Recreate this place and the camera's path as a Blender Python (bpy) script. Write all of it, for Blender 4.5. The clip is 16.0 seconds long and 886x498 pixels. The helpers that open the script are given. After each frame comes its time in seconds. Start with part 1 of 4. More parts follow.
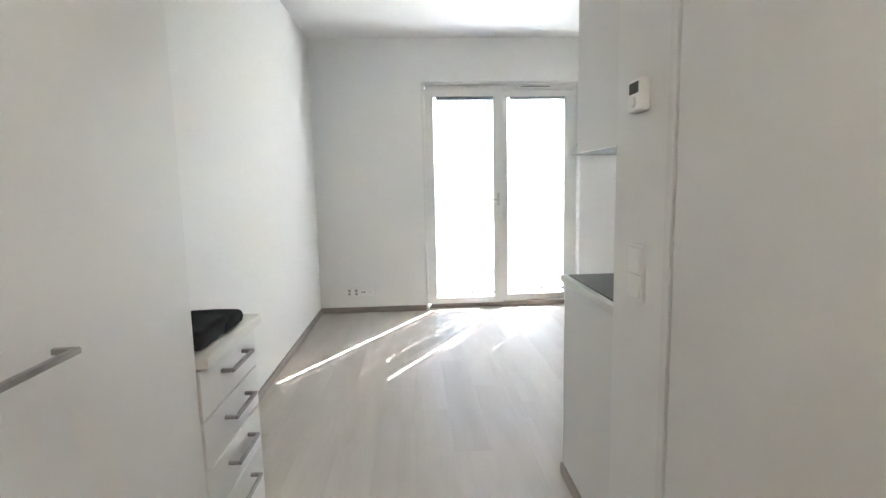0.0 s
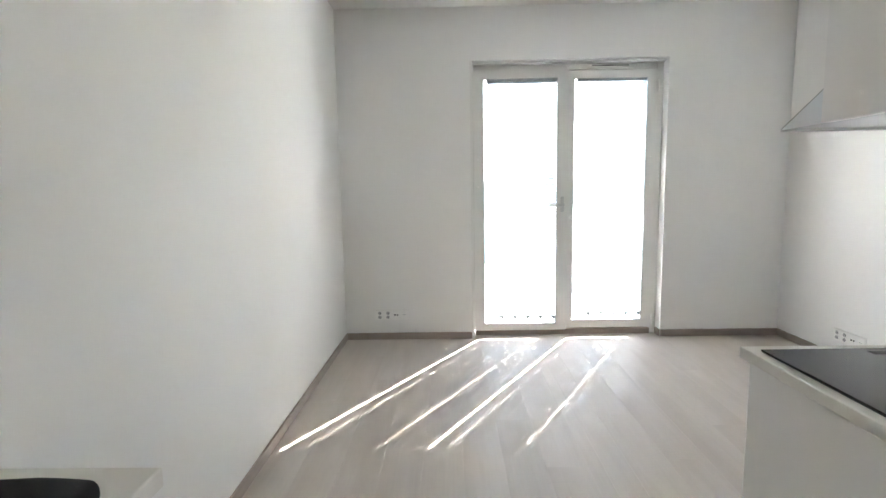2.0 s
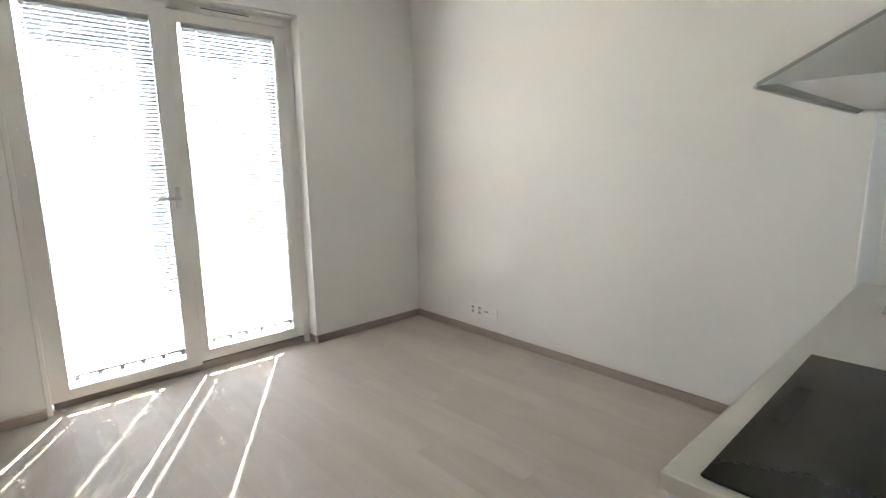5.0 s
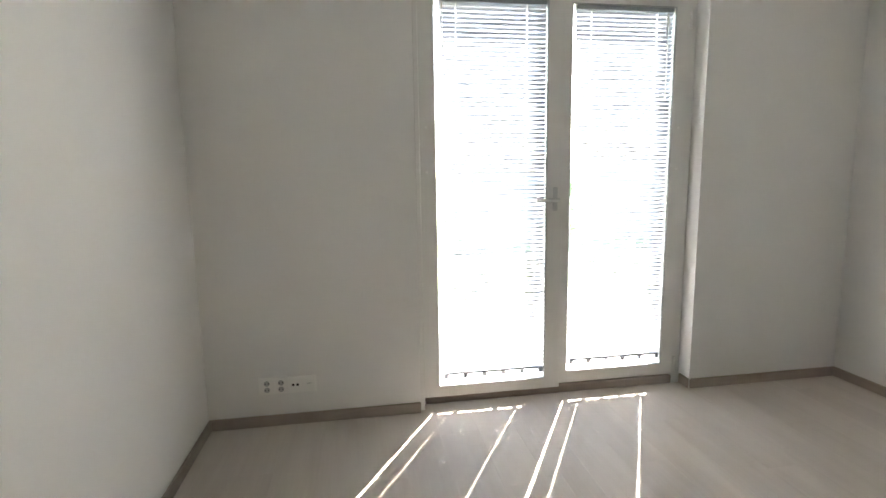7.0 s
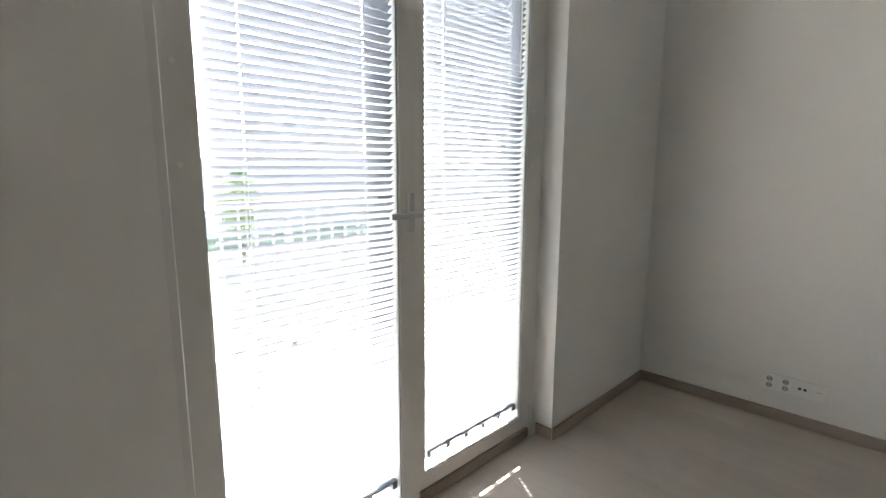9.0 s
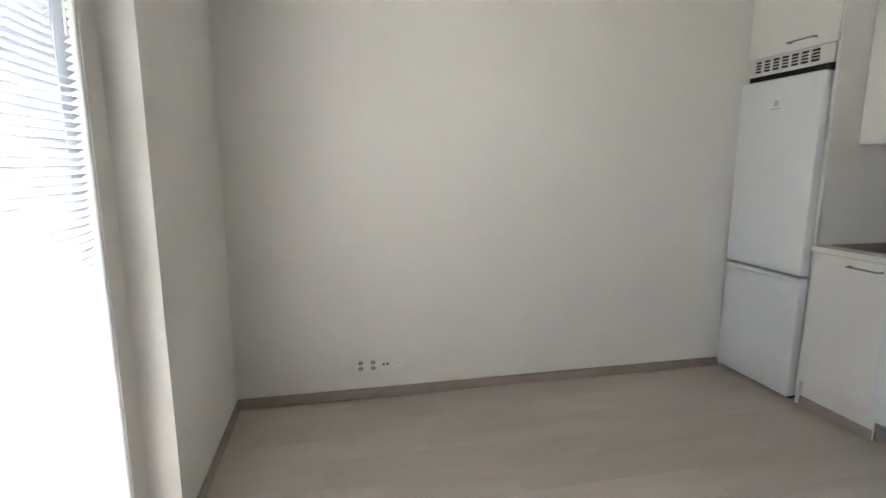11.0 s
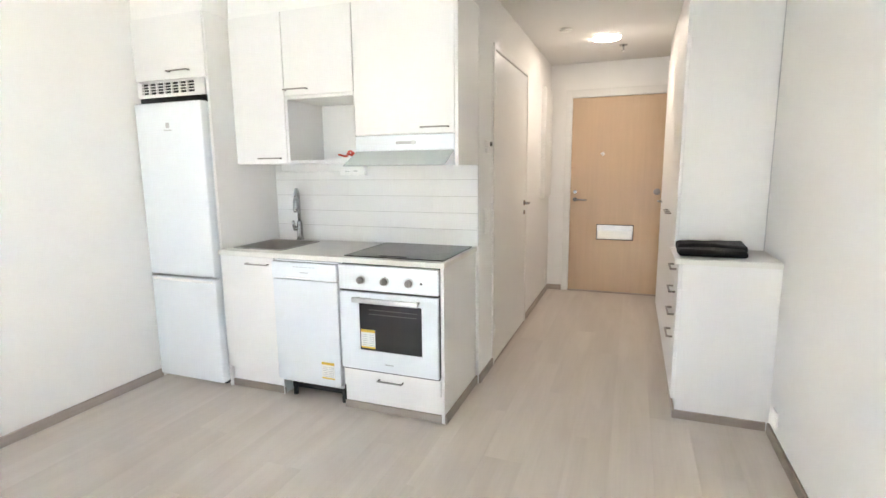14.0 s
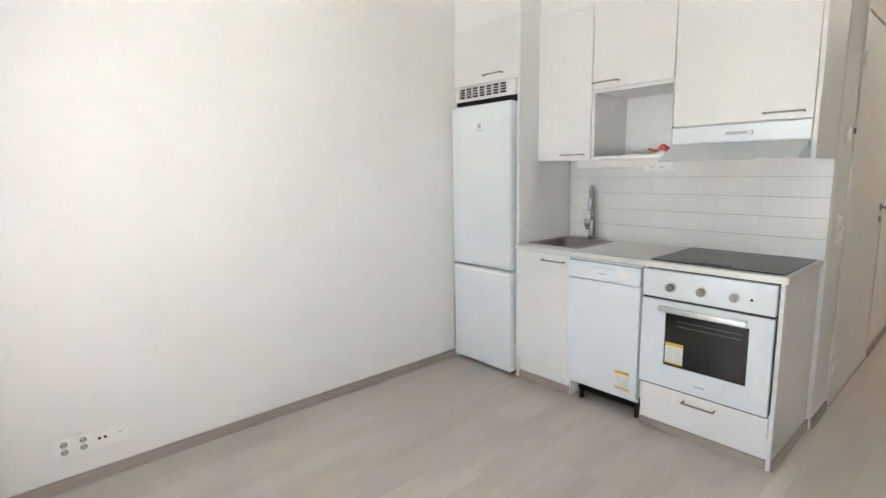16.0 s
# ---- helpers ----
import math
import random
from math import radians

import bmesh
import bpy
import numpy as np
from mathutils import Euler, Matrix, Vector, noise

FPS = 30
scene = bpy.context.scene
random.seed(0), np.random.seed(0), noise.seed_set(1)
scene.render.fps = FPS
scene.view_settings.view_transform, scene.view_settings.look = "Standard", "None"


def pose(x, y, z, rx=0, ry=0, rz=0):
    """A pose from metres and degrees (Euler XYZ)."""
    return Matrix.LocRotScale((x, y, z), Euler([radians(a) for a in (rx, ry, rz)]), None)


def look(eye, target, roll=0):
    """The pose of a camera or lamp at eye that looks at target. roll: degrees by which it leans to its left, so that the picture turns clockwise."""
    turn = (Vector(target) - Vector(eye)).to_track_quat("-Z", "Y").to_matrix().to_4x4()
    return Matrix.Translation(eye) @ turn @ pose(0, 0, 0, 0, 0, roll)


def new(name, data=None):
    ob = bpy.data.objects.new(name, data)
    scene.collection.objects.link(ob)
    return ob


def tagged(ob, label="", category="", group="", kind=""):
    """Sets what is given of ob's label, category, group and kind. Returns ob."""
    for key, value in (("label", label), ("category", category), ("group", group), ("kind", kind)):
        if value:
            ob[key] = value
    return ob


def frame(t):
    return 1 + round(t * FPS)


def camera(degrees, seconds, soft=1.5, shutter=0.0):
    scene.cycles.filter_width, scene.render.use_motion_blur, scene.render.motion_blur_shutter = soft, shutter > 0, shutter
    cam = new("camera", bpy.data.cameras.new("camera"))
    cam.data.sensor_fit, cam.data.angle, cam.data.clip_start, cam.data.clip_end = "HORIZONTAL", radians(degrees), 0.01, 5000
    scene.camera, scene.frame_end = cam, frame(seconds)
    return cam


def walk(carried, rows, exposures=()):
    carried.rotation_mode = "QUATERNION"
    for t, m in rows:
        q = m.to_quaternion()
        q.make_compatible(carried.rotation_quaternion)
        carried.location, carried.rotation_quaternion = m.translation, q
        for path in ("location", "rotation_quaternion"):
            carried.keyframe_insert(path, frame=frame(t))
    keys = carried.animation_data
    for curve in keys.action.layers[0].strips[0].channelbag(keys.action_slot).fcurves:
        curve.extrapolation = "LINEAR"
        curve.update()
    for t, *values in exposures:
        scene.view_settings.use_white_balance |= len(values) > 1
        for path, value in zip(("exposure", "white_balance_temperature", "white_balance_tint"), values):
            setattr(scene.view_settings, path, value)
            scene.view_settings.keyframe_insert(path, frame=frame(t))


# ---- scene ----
cam = camera(82.8, 16.0)
PATH = [
    (0, (0.998, -2.101, 1.293), (1.102, -0.12, 1.04), -1.2),
    (0.5, (0.999, -1.927, 1.289), (1.056, 0.056, 1.035), -1.1),
    (1, (0.926, -1.701, 1.313), (0.962, 0.282, 1.059), -0.8),
    (1.5, (0.908, -1.454, 1.308), (0.921, 0.53, 1.055), -0.9),
    (2, (0.92, -1.185, 1.293), (0.885, 0.8, 1.05), -1.0),
    (2.5, (0.889, -0.977, 1.297), (0.823, 1.006, 1.049), -1.0),
    (3, (0.863, -0.759, 1.295), (1.339, 1.165, 1.028), -0.3),
    (3.5, (0.953, -0.571, 1.276), (2.0, 1.107, 0.979), -0.7),
    (3.7, (0.991, -0.518, 1.279), (2.18, 1.061, 0.974), -0.9),
    (5.8, (0.803, -0.089, 1.351), (1.743, 1.641, 1.004), -1.5),
    (6, (0.805, -0.048, 1.334), (1.579, 1.766, 0.999), -1.7),
    (6.5, (0.824, 0.196, 1.323), (1.297, 2.111, 0.992), -1.2),
    (7, (0.806, 0.454, 1.269), (1.121, 2.408, 0.982), -0.9),
    (7.5, (0.747, 0.78, 1.27), (1.038, 2.739, 0.988), -0.8),
    (8, (0.707, 1.151, 1.249), (1.299, 3.039, 0.96), -0.5),
    (8.5, (0.682, 1.501, 1.291), (1.626, 3.237, 0.981), -0.4),
    (9, (0.745, 1.835, 1.292), (2.148, 3.222, 0.962), 0.2),
    (9.5, (0.786, 2.121, 1.279), (2.6, 2.898, 0.953), 0.4),
    (9.7, (0.88, 2.235, 1.285), (2.783, 2.74, 0.94), 0.3),
    (11.8, (0.801, 2.46, 1.353), (2.528, 1.508, 1.022), -0.3),
    (12, (0.766, 2.435, 1.351), (2.414, 1.35, 1.026), -0.2),
    (12.5, (0.728, 2.42, 1.367), (2.056, 0.962, 1.035), -0.1),
    (13, (0.711, 2.401, 1.365), (1.689, 0.687, 1.037), -0.1),
    (13.5, (0.707, 2.382, 1.370), (1.471, 0.563, 1.042), -0.6),
    (14, (0.721, 2.377, 1.383), (1.418, 0.53, 1.067), -0.6),
    (14.5, (0.75, 2.386, 1.389), (1.45, 0.538, 1.081), -0.6),
    (15, (0.788, 2.404, 1.398), (1.565, 0.586, 1.095), -0.7),
    (15.5, (0.885, 2.447, 1.390), (1.999, 0.813, 1.087), -1.0),
    (16, (1.028, 2.455, 1.374), (2.508, 1.146, 1.066), -1.0),
]
GAP = [
    (4.7, (1.01, -0.33, 1.31), (2.37, 1.10, 0.97), -1.0),
    (10.75, (0.94, 2.44, 1.32), (2.90, 2.2, 0.98), 0.1),
]
EXPOSURES = [
    (0.0, 5.11, 6120, 9), (1.5, 5.05, 6150, 10), (2.0, 4.89, 6250, 10), (3.0, 4.60, 6600, 10), (3.5, 4.55, 6650, 10), (6.0, 4.40, 6800, 10),
    (7.0, 4.17, 6750, 10), (8.0, 4.06, 6750, 10), (8.5, 3.95, 6750, 10), (9.0, 3.45, 6700, 10), (9.5, 2.95, 6600, 10), (9.7, 2.90, 6600, 10),
    (11.8, 5.03, 6750, 12), (12.5, 5.27, 6700, 13), (13.5, 5.56, 6500, 11), (14.5, 5.62, 6500, 12), (15.5, 5.43, 6480, 12), (16.0, 5.07, 6500, 12)]
walk(cam, [(t, look(e, g, r)) for t, e, g, r in sorted(PATH + GAP)], EXPOSURES)

# ---- world and lights ----
world = bpy.data.worlds.new("world")
scene.world = world
world.use_nodes = True
wn = world.node_tree.nodes
sky = wn.new("ShaderNodeTexSky")
sky.sky_type = "NISHITA"
sky.sun_disc = False
sky.sun_elevation = radians(40.5)
sky.sun_rotation = math.atan2(0.605, 1.0)
wn["Background"].inputs["Strength"].default_value = 0.15
world.node_tree.links.new(sky.outputs[0], wn["Background"].inputs["Color"])

sun_data = bpy.data.lights.new("sun", "SUN")
sun_data.energy, sun_data.angle, sun_data.color = 5.0, radians(0.5), (1.0, 0.95, 0.88)
sun = new("sun", sun_data)
sun.matrix_world = look((6.05, 10.0, 9.98), (0, 0, 0))


# ---- mesh helpers ----
def box_in(bm, x0, x1, y0, y1, z0, z1, bevel=0.0, seg=1):
    """Adds a box to bm, its edges rounded by bevel."""
    xs, ys, zs = sorted((x0, x1)), sorted((y0, y1)), sorted((z0, z1))
    v = [bm.verts.new((x, y, z)) for z in zs for y in ys for x in xs]
    faces = [bm.faces.new([v[i] for i in q]) for q in
             ((0, 2, 3, 1), (4, 5, 7, 6), (0, 1, 5, 4), (2, 6, 7, 3), (0, 4, 6, 2), (1, 3, 7, 5))]
    if bevel:
        edges = list({e for f in faces for e in f.edges})
        bmesh.ops.bevel(bm, geom=edges, offset=bevel, segments=seg, affect="EDGES", profile=0.5)
    return bm


def box(x0, x1, y0, y1, z0, z1, bevel=0.0, seg=1):
    return box_in(bmesh.new(), x0, x1, y0, y1, z0, z1, bevel, seg)


def cyl_in(bm, p0, p1, r0, r1=None, n=24):
    """Adds a closed cylinder or cone from p0 to p1."""
    r1 = r0 if r1 is None else r1
    p0, p1 = Vector(p0), Vector(p1)
    m = Matrix.Translation((p0 + p1) / 2) @ (p1 - p0).to_track_quat("Z", "Y").to_matrix().to_4x4()
    bmesh.ops.create_cone(bm, cap_ends=True, segments=n, radius1=r0, radius2=r1, depth=(p1 - p0).length, matrix=m)
    return bm


def cyl(p0, p1, r0, r1=None, n=24):
    return cyl_in(bmesh.new(), p0, p1, r0, r1, n)


def tube_in(bm, pts, r, n=12):
    """Adds a round tube along pts; r may be one radius or one for each point."""
    pts = [Vector(p) for p in pts]
    rings, side = [], None
    for i, p in enumerate(pts):
        d = (pts[min(i + 1, len(pts) - 1)] - pts[max(i - 1, 0)]).normalized()
        if side is None:
            side = d.orthogonal().normalized()
        side = (side - d * side.dot(d)).normalized()
        up = d.cross(side)
        rad = r[i] if isinstance(r, (list, tuple)) else r
        rings.append([bm.verts.new(p + rad * (math.cos(a) * side + math.sin(a) * up))
                      for a in (2 * math.pi * k / n for k in range(n))])
    for a, b in zip(rings, rings[1:]):
        for k in range(n):
            bm.faces.new((a[k], a[(k + 1) % n], b[(k + 1) % n], b[k]))
    bm.faces.new(rings[0][::-1]), bm.faces.new(rings[-1])
    return bm


def tube(pts, r, n=12):
    return tube_in(bmesh.new(), pts, r, n)


def prism(outline, axis, a, b):
    """A solid from an outline in two axes, drawn out along the third from a to b."""
    bm = bmesh.new()
    def place(u, v, w):
        return {"x": (w, u, v), "y": (u, w, v), "z": (u, v, w)}[axis]
    lo = [bm.verts.new(place(u, v, a)) for u, v in outline]
    hi = [bm.verts.new(place(u, v, b)) for u, v in outline]
    bm.faces.new(lo), bm.faces.new(hi[::-1])
    n = len(lo)
    for i in range(n):
        bm.faces.new((lo[i], hi[i], hi[(i + 1) % n], lo[(i + 1) % n]))
    bmesh.ops.recalc_face_normals(bm, faces=bm.faces[:])
    return bm


def plate(x0, x1, z0, z1, y, depth, hole):
    """A slab in x and z with a rectangular hole, from y to y - depth, as one ring."""
    hx0, hx1, hz0, hz1 = hole
    bm = bmesh.new()
    outer, inner = ((x0, z0), (x1, z0), (x1, z1), (x0, z1)), ((hx0, hz0), (hx1, hz0), (hx1, hz1), (hx0, hz1))
    def ring(pts, yy):
        return [bm.verts.new((u, yy, v)) for u, v in pts]
    fo, fi, bo, bi = ring(outer, y), ring(inner, y), ring(outer, y - depth), ring(inner, y - depth)
    for k in range(4):
        n = (k + 1) % 4
        for q in ((fo[k], fi[k], fi[n], fo[n]), (bo[k], bo[n], bi[n], bi[k]), (fo[k], fo[n], bo[n], bo[k]), (fi[k], bi[k], bi[n], fi[n])):
            bm.faces.new(q)
    bmesh.ops.recalc_face_normals(bm, faces=bm.faces[:])
    edges = [e for e in bm.edges if e.calc_face_angle(0) > 0.5]
    bmesh.ops.bevel(bm, geom=edges, offset=0.0015, segments=1, affect="EDGES")
    return bm


def smooth(bm, angle=40):
    for f in bm.faces:
        f.smooth = True
    for e in bm.edges:
        e.smooth = len(e.link_faces) == 2 and e.calc_face_angle(0) < radians(angle)
    return bm


def place_of(ob):
    p = Vector(ob.location)
    while ob.parent:
        ob = ob.parent
        p += ob.location
    return p


def thing(name, at, label, category, group="", kind=""):
    """An Empty at the base of a thing, to hold its parts."""
    ob = new(name)
    ob.empty_display_size = 0.05
    ob.location = at
    return tagged(ob, label, category, group, kind)


def part(name, bm, material, parent, label="", kind=""):
    """Links a bmesh, drawn in world places, as one mesh under its thing or part."""
    bmesh.ops.translate(bm, verts=bm.verts[:], vec=-place_of(parent))
    me = bpy.data.meshes.new(name)
    bm.to_mesh(me)
    bm.free()
    me.materials.append(material)
    ob = new(name, me)
    ob.parent = parent
    return tagged(ob, label, kind=kind)


def single(name, bm, material, label, category, group="", kind="", at=None):
    """A thing, or a piece of the setting, of one mesh."""
    lo = Vector(at) if at else Vector((0, 0, 0))
    if at:
        bmesh.ops.translate(bm, verts=bm.verts[:], vec=-lo)
    me = bpy.data.meshes.new(name)
    bm.to_mesh(me)
    bm.free()
    me.materials.append(material)
    ob = new(name, me)
    ob.location = lo
    return tagged(ob, label, category, group, kind)


# ---- materials ----
def material(name, color, rough=0.5, metal=0.0, var=0.03, scale=3.0, bump=0.0, bump_scale=200.0,
             stretch=(1, 1, 1), piece=0.0, rough_var=0.06, coat=0.0, trans=0.0, spec=0.5):
    """A node material with colour variation at two scales, uneven gloss and fine relief."""
    m = bpy.data.materials.new(name)
    m.use_nodes = True
    nt, b = m.node_tree, m.node_tree.nodes["Principled BSDF"]
    b.inputs["Metallic"].default_value = metal
    b.inputs["Coat Weight"].default_value = coat
    b.inputs["Specular IOR Level"].default_value = spec
    if trans:
        b.inputs["Transmission Weight"].default_value = trans
    co = nt.nodes.new("ShaderNodeTexCoord")
    mp = nt.nodes.new("ShaderNodeMapping")
    mp.inputs["Scale"].default_value = stretch
    nt.links.new(co.outputs["Object"], mp.inputs["Vector"])
    big, fine = nt.nodes.new("ShaderNodeTexNoise"), nt.nodes.new("ShaderNodeTexNoise")
    big.inputs["Scale"].default_value, big.inputs["Detail"].default_value = scale, 3
    fine.inputs["Scale"].default_value, fine.inputs["Detail"].default_value = bump_scale, 2
    nt.links.new(mp.outputs[0], big.inputs["Vector"])
    nt.links.new(mp.outputs[0], fine.inputs["Vector"])
    mix = nt.nodes.new("ShaderNodeMix")
    mix.data_type = "FLOAT"
    mix.inputs["Factor"].default_value = 0.3
    nt.links.new(big.outputs["Fac"], mix.inputs["A"])
    nt.links.new(fine.outputs["Fac"], mix.inputs["B"])
    ramp = nt.nodes.new("ShaderNodeValToRGB")
    lo = [max(0, c * (1 - var)) for c in color]
    hi = [min(1, c * (1 + var)) for c in color]
    ramp.color_ramp.elements[0].position, ramp.color_ramp.elements[0].color = 0.3, (*lo, 1)
    ramp.color_ramp.elements[1].position, ramp.color_ramp.elements[1].color = 0.7, (*hi, 1)
    nt.links.new(mix.outputs["Result"], ramp.inputs["Fac"])
    last = ramp.outputs["Color"]
    if piece:
        info, hsv = nt.nodes.new("ShaderNodeObjectInfo"), nt.nodes.new("ShaderNodeHueSaturation")
        mr = nt.nodes.new("ShaderNodeMapRange")
        mr.inputs["To Min"].default_value, mr.inputs["To Max"].default_value = 1 - piece, 1 + piece
        nt.links.new(info.outputs["Random"], mr.inputs["Value"])
        nt.links.new(mr.outputs[0], hsv.inputs["Value"])
        nt.links.new(last, hsv.inputs["Color"])
        last = hsv.outputs["Color"]
    nt.links.new(last, b.inputs["Base Color"])
    rr = nt.nodes.new("ShaderNodeMapRange")
    rr.inputs["To Min"].default_value, rr.inputs["To Max"].default_value = max(0.02, rough - rough_var), rough + rough_var
    nt.links.new(big.outputs["Fac"], rr.inputs["Value"])
    nt.links.new(rr.outputs[0], b.inputs["Roughness"])
    if bump:
        bp = nt.nodes.new("ShaderNodeBump")
        bp.inputs["Strength"].default_value, bp.inputs["Distance"].default_value = bump, 0.002
        nt.links.new(fine.outputs["Fac"], bp.inputs["Height"])
        nt.links.new(bp.outputs[0], b.inputs["Normal"])
    return m


def glass_material(name, tint=(1, 1, 1), rough=0.0):
    """A clear thin pane: it lets light straight through and mirrors by the angle."""
    m = bpy.data.materials.new(name)
    m.use_nodes = True
    nt = m.node_tree
    nt.nodes.remove(nt.nodes["Principled BSDF"])
    tr, gl = nt.nodes.new("ShaderNodeBsdfTransparent"), nt.nodes.new("ShaderNodeBsdfGlossy")
    tr.inputs["Color"].default_value = (*tint, 1)
    gl.inputs["Roughness"].default_value = rough
    lw, mix = nt.nodes.new("ShaderNodeLayerWeight"), nt.nodes.new("ShaderNodeMixShader")
    pw, sc = nt.nodes.new("ShaderNodeMath"), nt.nodes.new("ShaderNodeMath")
    pw.operation, sc.operation = "POWER", "MULTIPLY_ADD"
    pw.inputs[1].default_value, sc.inputs[1].default_value, sc.inputs[2].default_value = 5.0, 0.9, 0.04
    lw.inputs["Blend"].default_value = 0.5
    nt.links.new(lw.outputs["Facing"], pw.inputs[0])
    nt.links.new(pw.outputs[0], sc.inputs[0])
    nt.links.new(sc.outputs[0], mix.inputs[0])
    nt.links.new(tr.outputs[0], mix.inputs[1])
    nt.links.new(gl.outputs[0], mix.inputs[2])
    nt.links.new(mix.outputs[0], nt.nodes["Material Output"].inputs[0])
    return m


def lamp_material(name, color, strength):
    m = bpy.data.materials.new(name)
    m.use_nodes = True
    b = m.node_tree.nodes["Principled BSDF"]
    b.inputs["Emission Color"].default_value = (*color, 1)
    b.inputs["Emission Strength"].default_value = strength
    return m


def laminate_material():
    """Pale grey-beige oak laminate: long grain along y, soft blotches, a faint sheen."""
    m = bpy.data.materials.new("laminate")
    m.use_nodes = True
    nt, b = m.node_tree, m.node_tree.nodes["Principled BSDF"]
    geo, info = nt.nodes.new("ShaderNodeTexCoord"), nt.nodes.new("ShaderNodeObjectInfo")
    add, off = nt.nodes.new("ShaderNodeVectorMath"), nt.nodes.new("ShaderNodeVectorMath")
    off.operation = "SCALE"
    off.inputs[0].default_value = (7.3, 31.7, 3.1)
    nt.links.new(info.outputs["Random"], off.inputs["Scale"])
    nt.links.new(geo.outputs["Object"], add.inputs[0])
    nt.links.new(off.outputs[0], add.inputs[1])
    def grain(sx, sy, scale, detail, dist):
        mp, n = nt.nodes.new("ShaderNodeMapping"), nt.nodes.new("ShaderNodeTexNoise")
        mp.inputs["Scale"].default_value = (sx, sy, 1)
        n.inputs["Scale"].default_value, n.inputs["Detail"].default_value = scale, detail
        n.inputs["Distortion"].default_value = dist
        nt.links.new(add.outputs[0], mp.inputs["Vector"])
        nt.links.new(mp.outputs[0], n.inputs["Vector"])
        return n.outputs["Fac"]
    broad, fine = grain(5, 0.7, 1.4, 3, 0.5), grain(45, 1.6, 2.0, 3, 0.2)
    mix = nt.nodes.new("ShaderNodeMix")
    mix.data_type = "FLOAT"
    mix.inputs["Factor"].default_value = 0.25
    nt.links.new(broad, mix.inputs["A"])
    nt.links.new(fine, mix.inputs["B"])
    ramp = nt.nodes.new("ShaderNodeValToRGB")
    ramp.color_ramp.elements[0].position, ramp.color_ramp.elements[0].color = 0.30, (0.54, 0.480, 0.427, 1)
    ramp.color_ramp.elements[1].position, ramp.color_ramp.elements[1].color = 0.70, (0.63, 0.570, 0.515, 1)
    nt.links.new(mix.outputs["Result"], ramp.inputs["Fac"])
    hsv, mr = nt.nodes.new("ShaderNodeHueSaturation"), nt.nodes.new("ShaderNodeMapRange")
    mr.inputs["To Min"].default_value, mr.inputs["To Max"].default_value = 0.985, 1.015
    nt.links.new(info.outputs["Random"], mr.inputs["Value"])
    nt.links.new(mr.outputs[0], hsv.inputs["Value"])
    nt.links.new(ramp.outputs["Color"], hsv.inputs["Color"])
    nt.links.new(hsv.outputs["Color"], b.inputs["Base Color"])
    rr = nt.nodes.new("ShaderNodeMapRange")
    rr.inputs["To Min"].default_value, rr.inputs["To Max"].default_value = 0.44, 0.56
    nt.links.new(fine, rr.inputs["Value"])
    nt.links.new(rr.outputs[0], b.inputs["Roughness"])
    b.inputs["Specular IOR Level"].default_value = 0.35
    bp = nt.nodes.new("ShaderNodeBump")
    bp.inputs["Strength"].default_value, bp.inputs["Distance"].default_value = 0.10, 0.001
    nt.links.new(fine, bp.inputs["Height"])
    nt.links.new(bp.outputs[0], b.inputs["Normal"])
    return m


WALL = material("wall_paint", (0.86, 0.85, 0.835), 0.75, var=0.012, scale=1.5, bump=0.08, bump_scale=350)
CEIL = material("ceiling_paint", (0.82, 0.81, 0.79), 0.85, var=0.012, scale=1.5, bump=0.15, bump_scale=180)
FLOOR = laminate_material()
SKIRT = material("skirting_foil", (0.36, 0.30, 0.26), 0.5, var=0.10, scale=5, bump=0.1, bump_scale=80, stretch=(1, 1, 8))
CAB = material("cabinet_white", (0.81, 0.80, 0.79), 0.48, var=0.008, scale=2, bump=0.02, bump_scale=400)
TRIM = material("frame_white", (0.80, 0.79, 0.77), 0.4, var=0.015, scale=4, bump=0.03, bump_scale=250)
TOP = material("worktop_laminate", (0.76, 0.74, 0.70), 0.35, var=0.02, scale=8, bump=0.03, bump_scale=500)
APPL = material("appliance_enamel", (0.79, 0.825, 0.855), 0.25, var=0.008, scale=2, bump=0.02, bump_scale=300)
PLASTIC = material("white_plastic", (0.89, 0.88, 0.86), 0.35, var=0.01, scale=10)
STEEL = material("brushed_steel", (0.32, 0.305, 0.29), 0.33, 1.0, var=0.08, scale=30, bump=0.05, bump_scale=300, stretch=(1, 8, 8))
CHROME = material("chrome", (0.42, 0.42, 0.43), 0.12, 1.0, var=0.02, scale=20)
SINK = material("sink_steel", (0.33, 0.31, 0.285), 0.30, 1.0, var=0.06, scale=25, bump=0.04, bump_scale=400, stretch=(1, 6, 1))
ALU = material("aluminium", (0.62, 0.62, 0.62), 0.35, 0.9, var=0.04, scale=15)
BLACKGLASS = material("black_ceramic_glass", (0.022, 0.020, 0.019), 0.20, var=0.1, scale=4, spec=0.22)
OVENGLASS = material("oven_glass", (0.03, 0.03, 0.032), 0.10, var=0.1, scale=4)
# near-black for dark parts, and for shade painted into gaps, slots and holes
DARK = material("dark_parts_and_gap_shade", (0.02, 0.02, 0.022), 0.7, var=0.1)
DISPLAY = material("grey_display", (0.16, 0.17, 0.16), 0.25, var=0.05)
# grey print and trim; also painted gap shade and far-pane sky reflection
GREY = material("grey_print_and_shade", (0.45, 0.45, 0.46), 0.5, var=0.03)
VENEER = material("birch_veneer", (0.57, 0.41, 0.275), 0.42, var=0.04, scale=3, bump=0.03, bump_scale=40, stretch=(9, 9, 0.6))
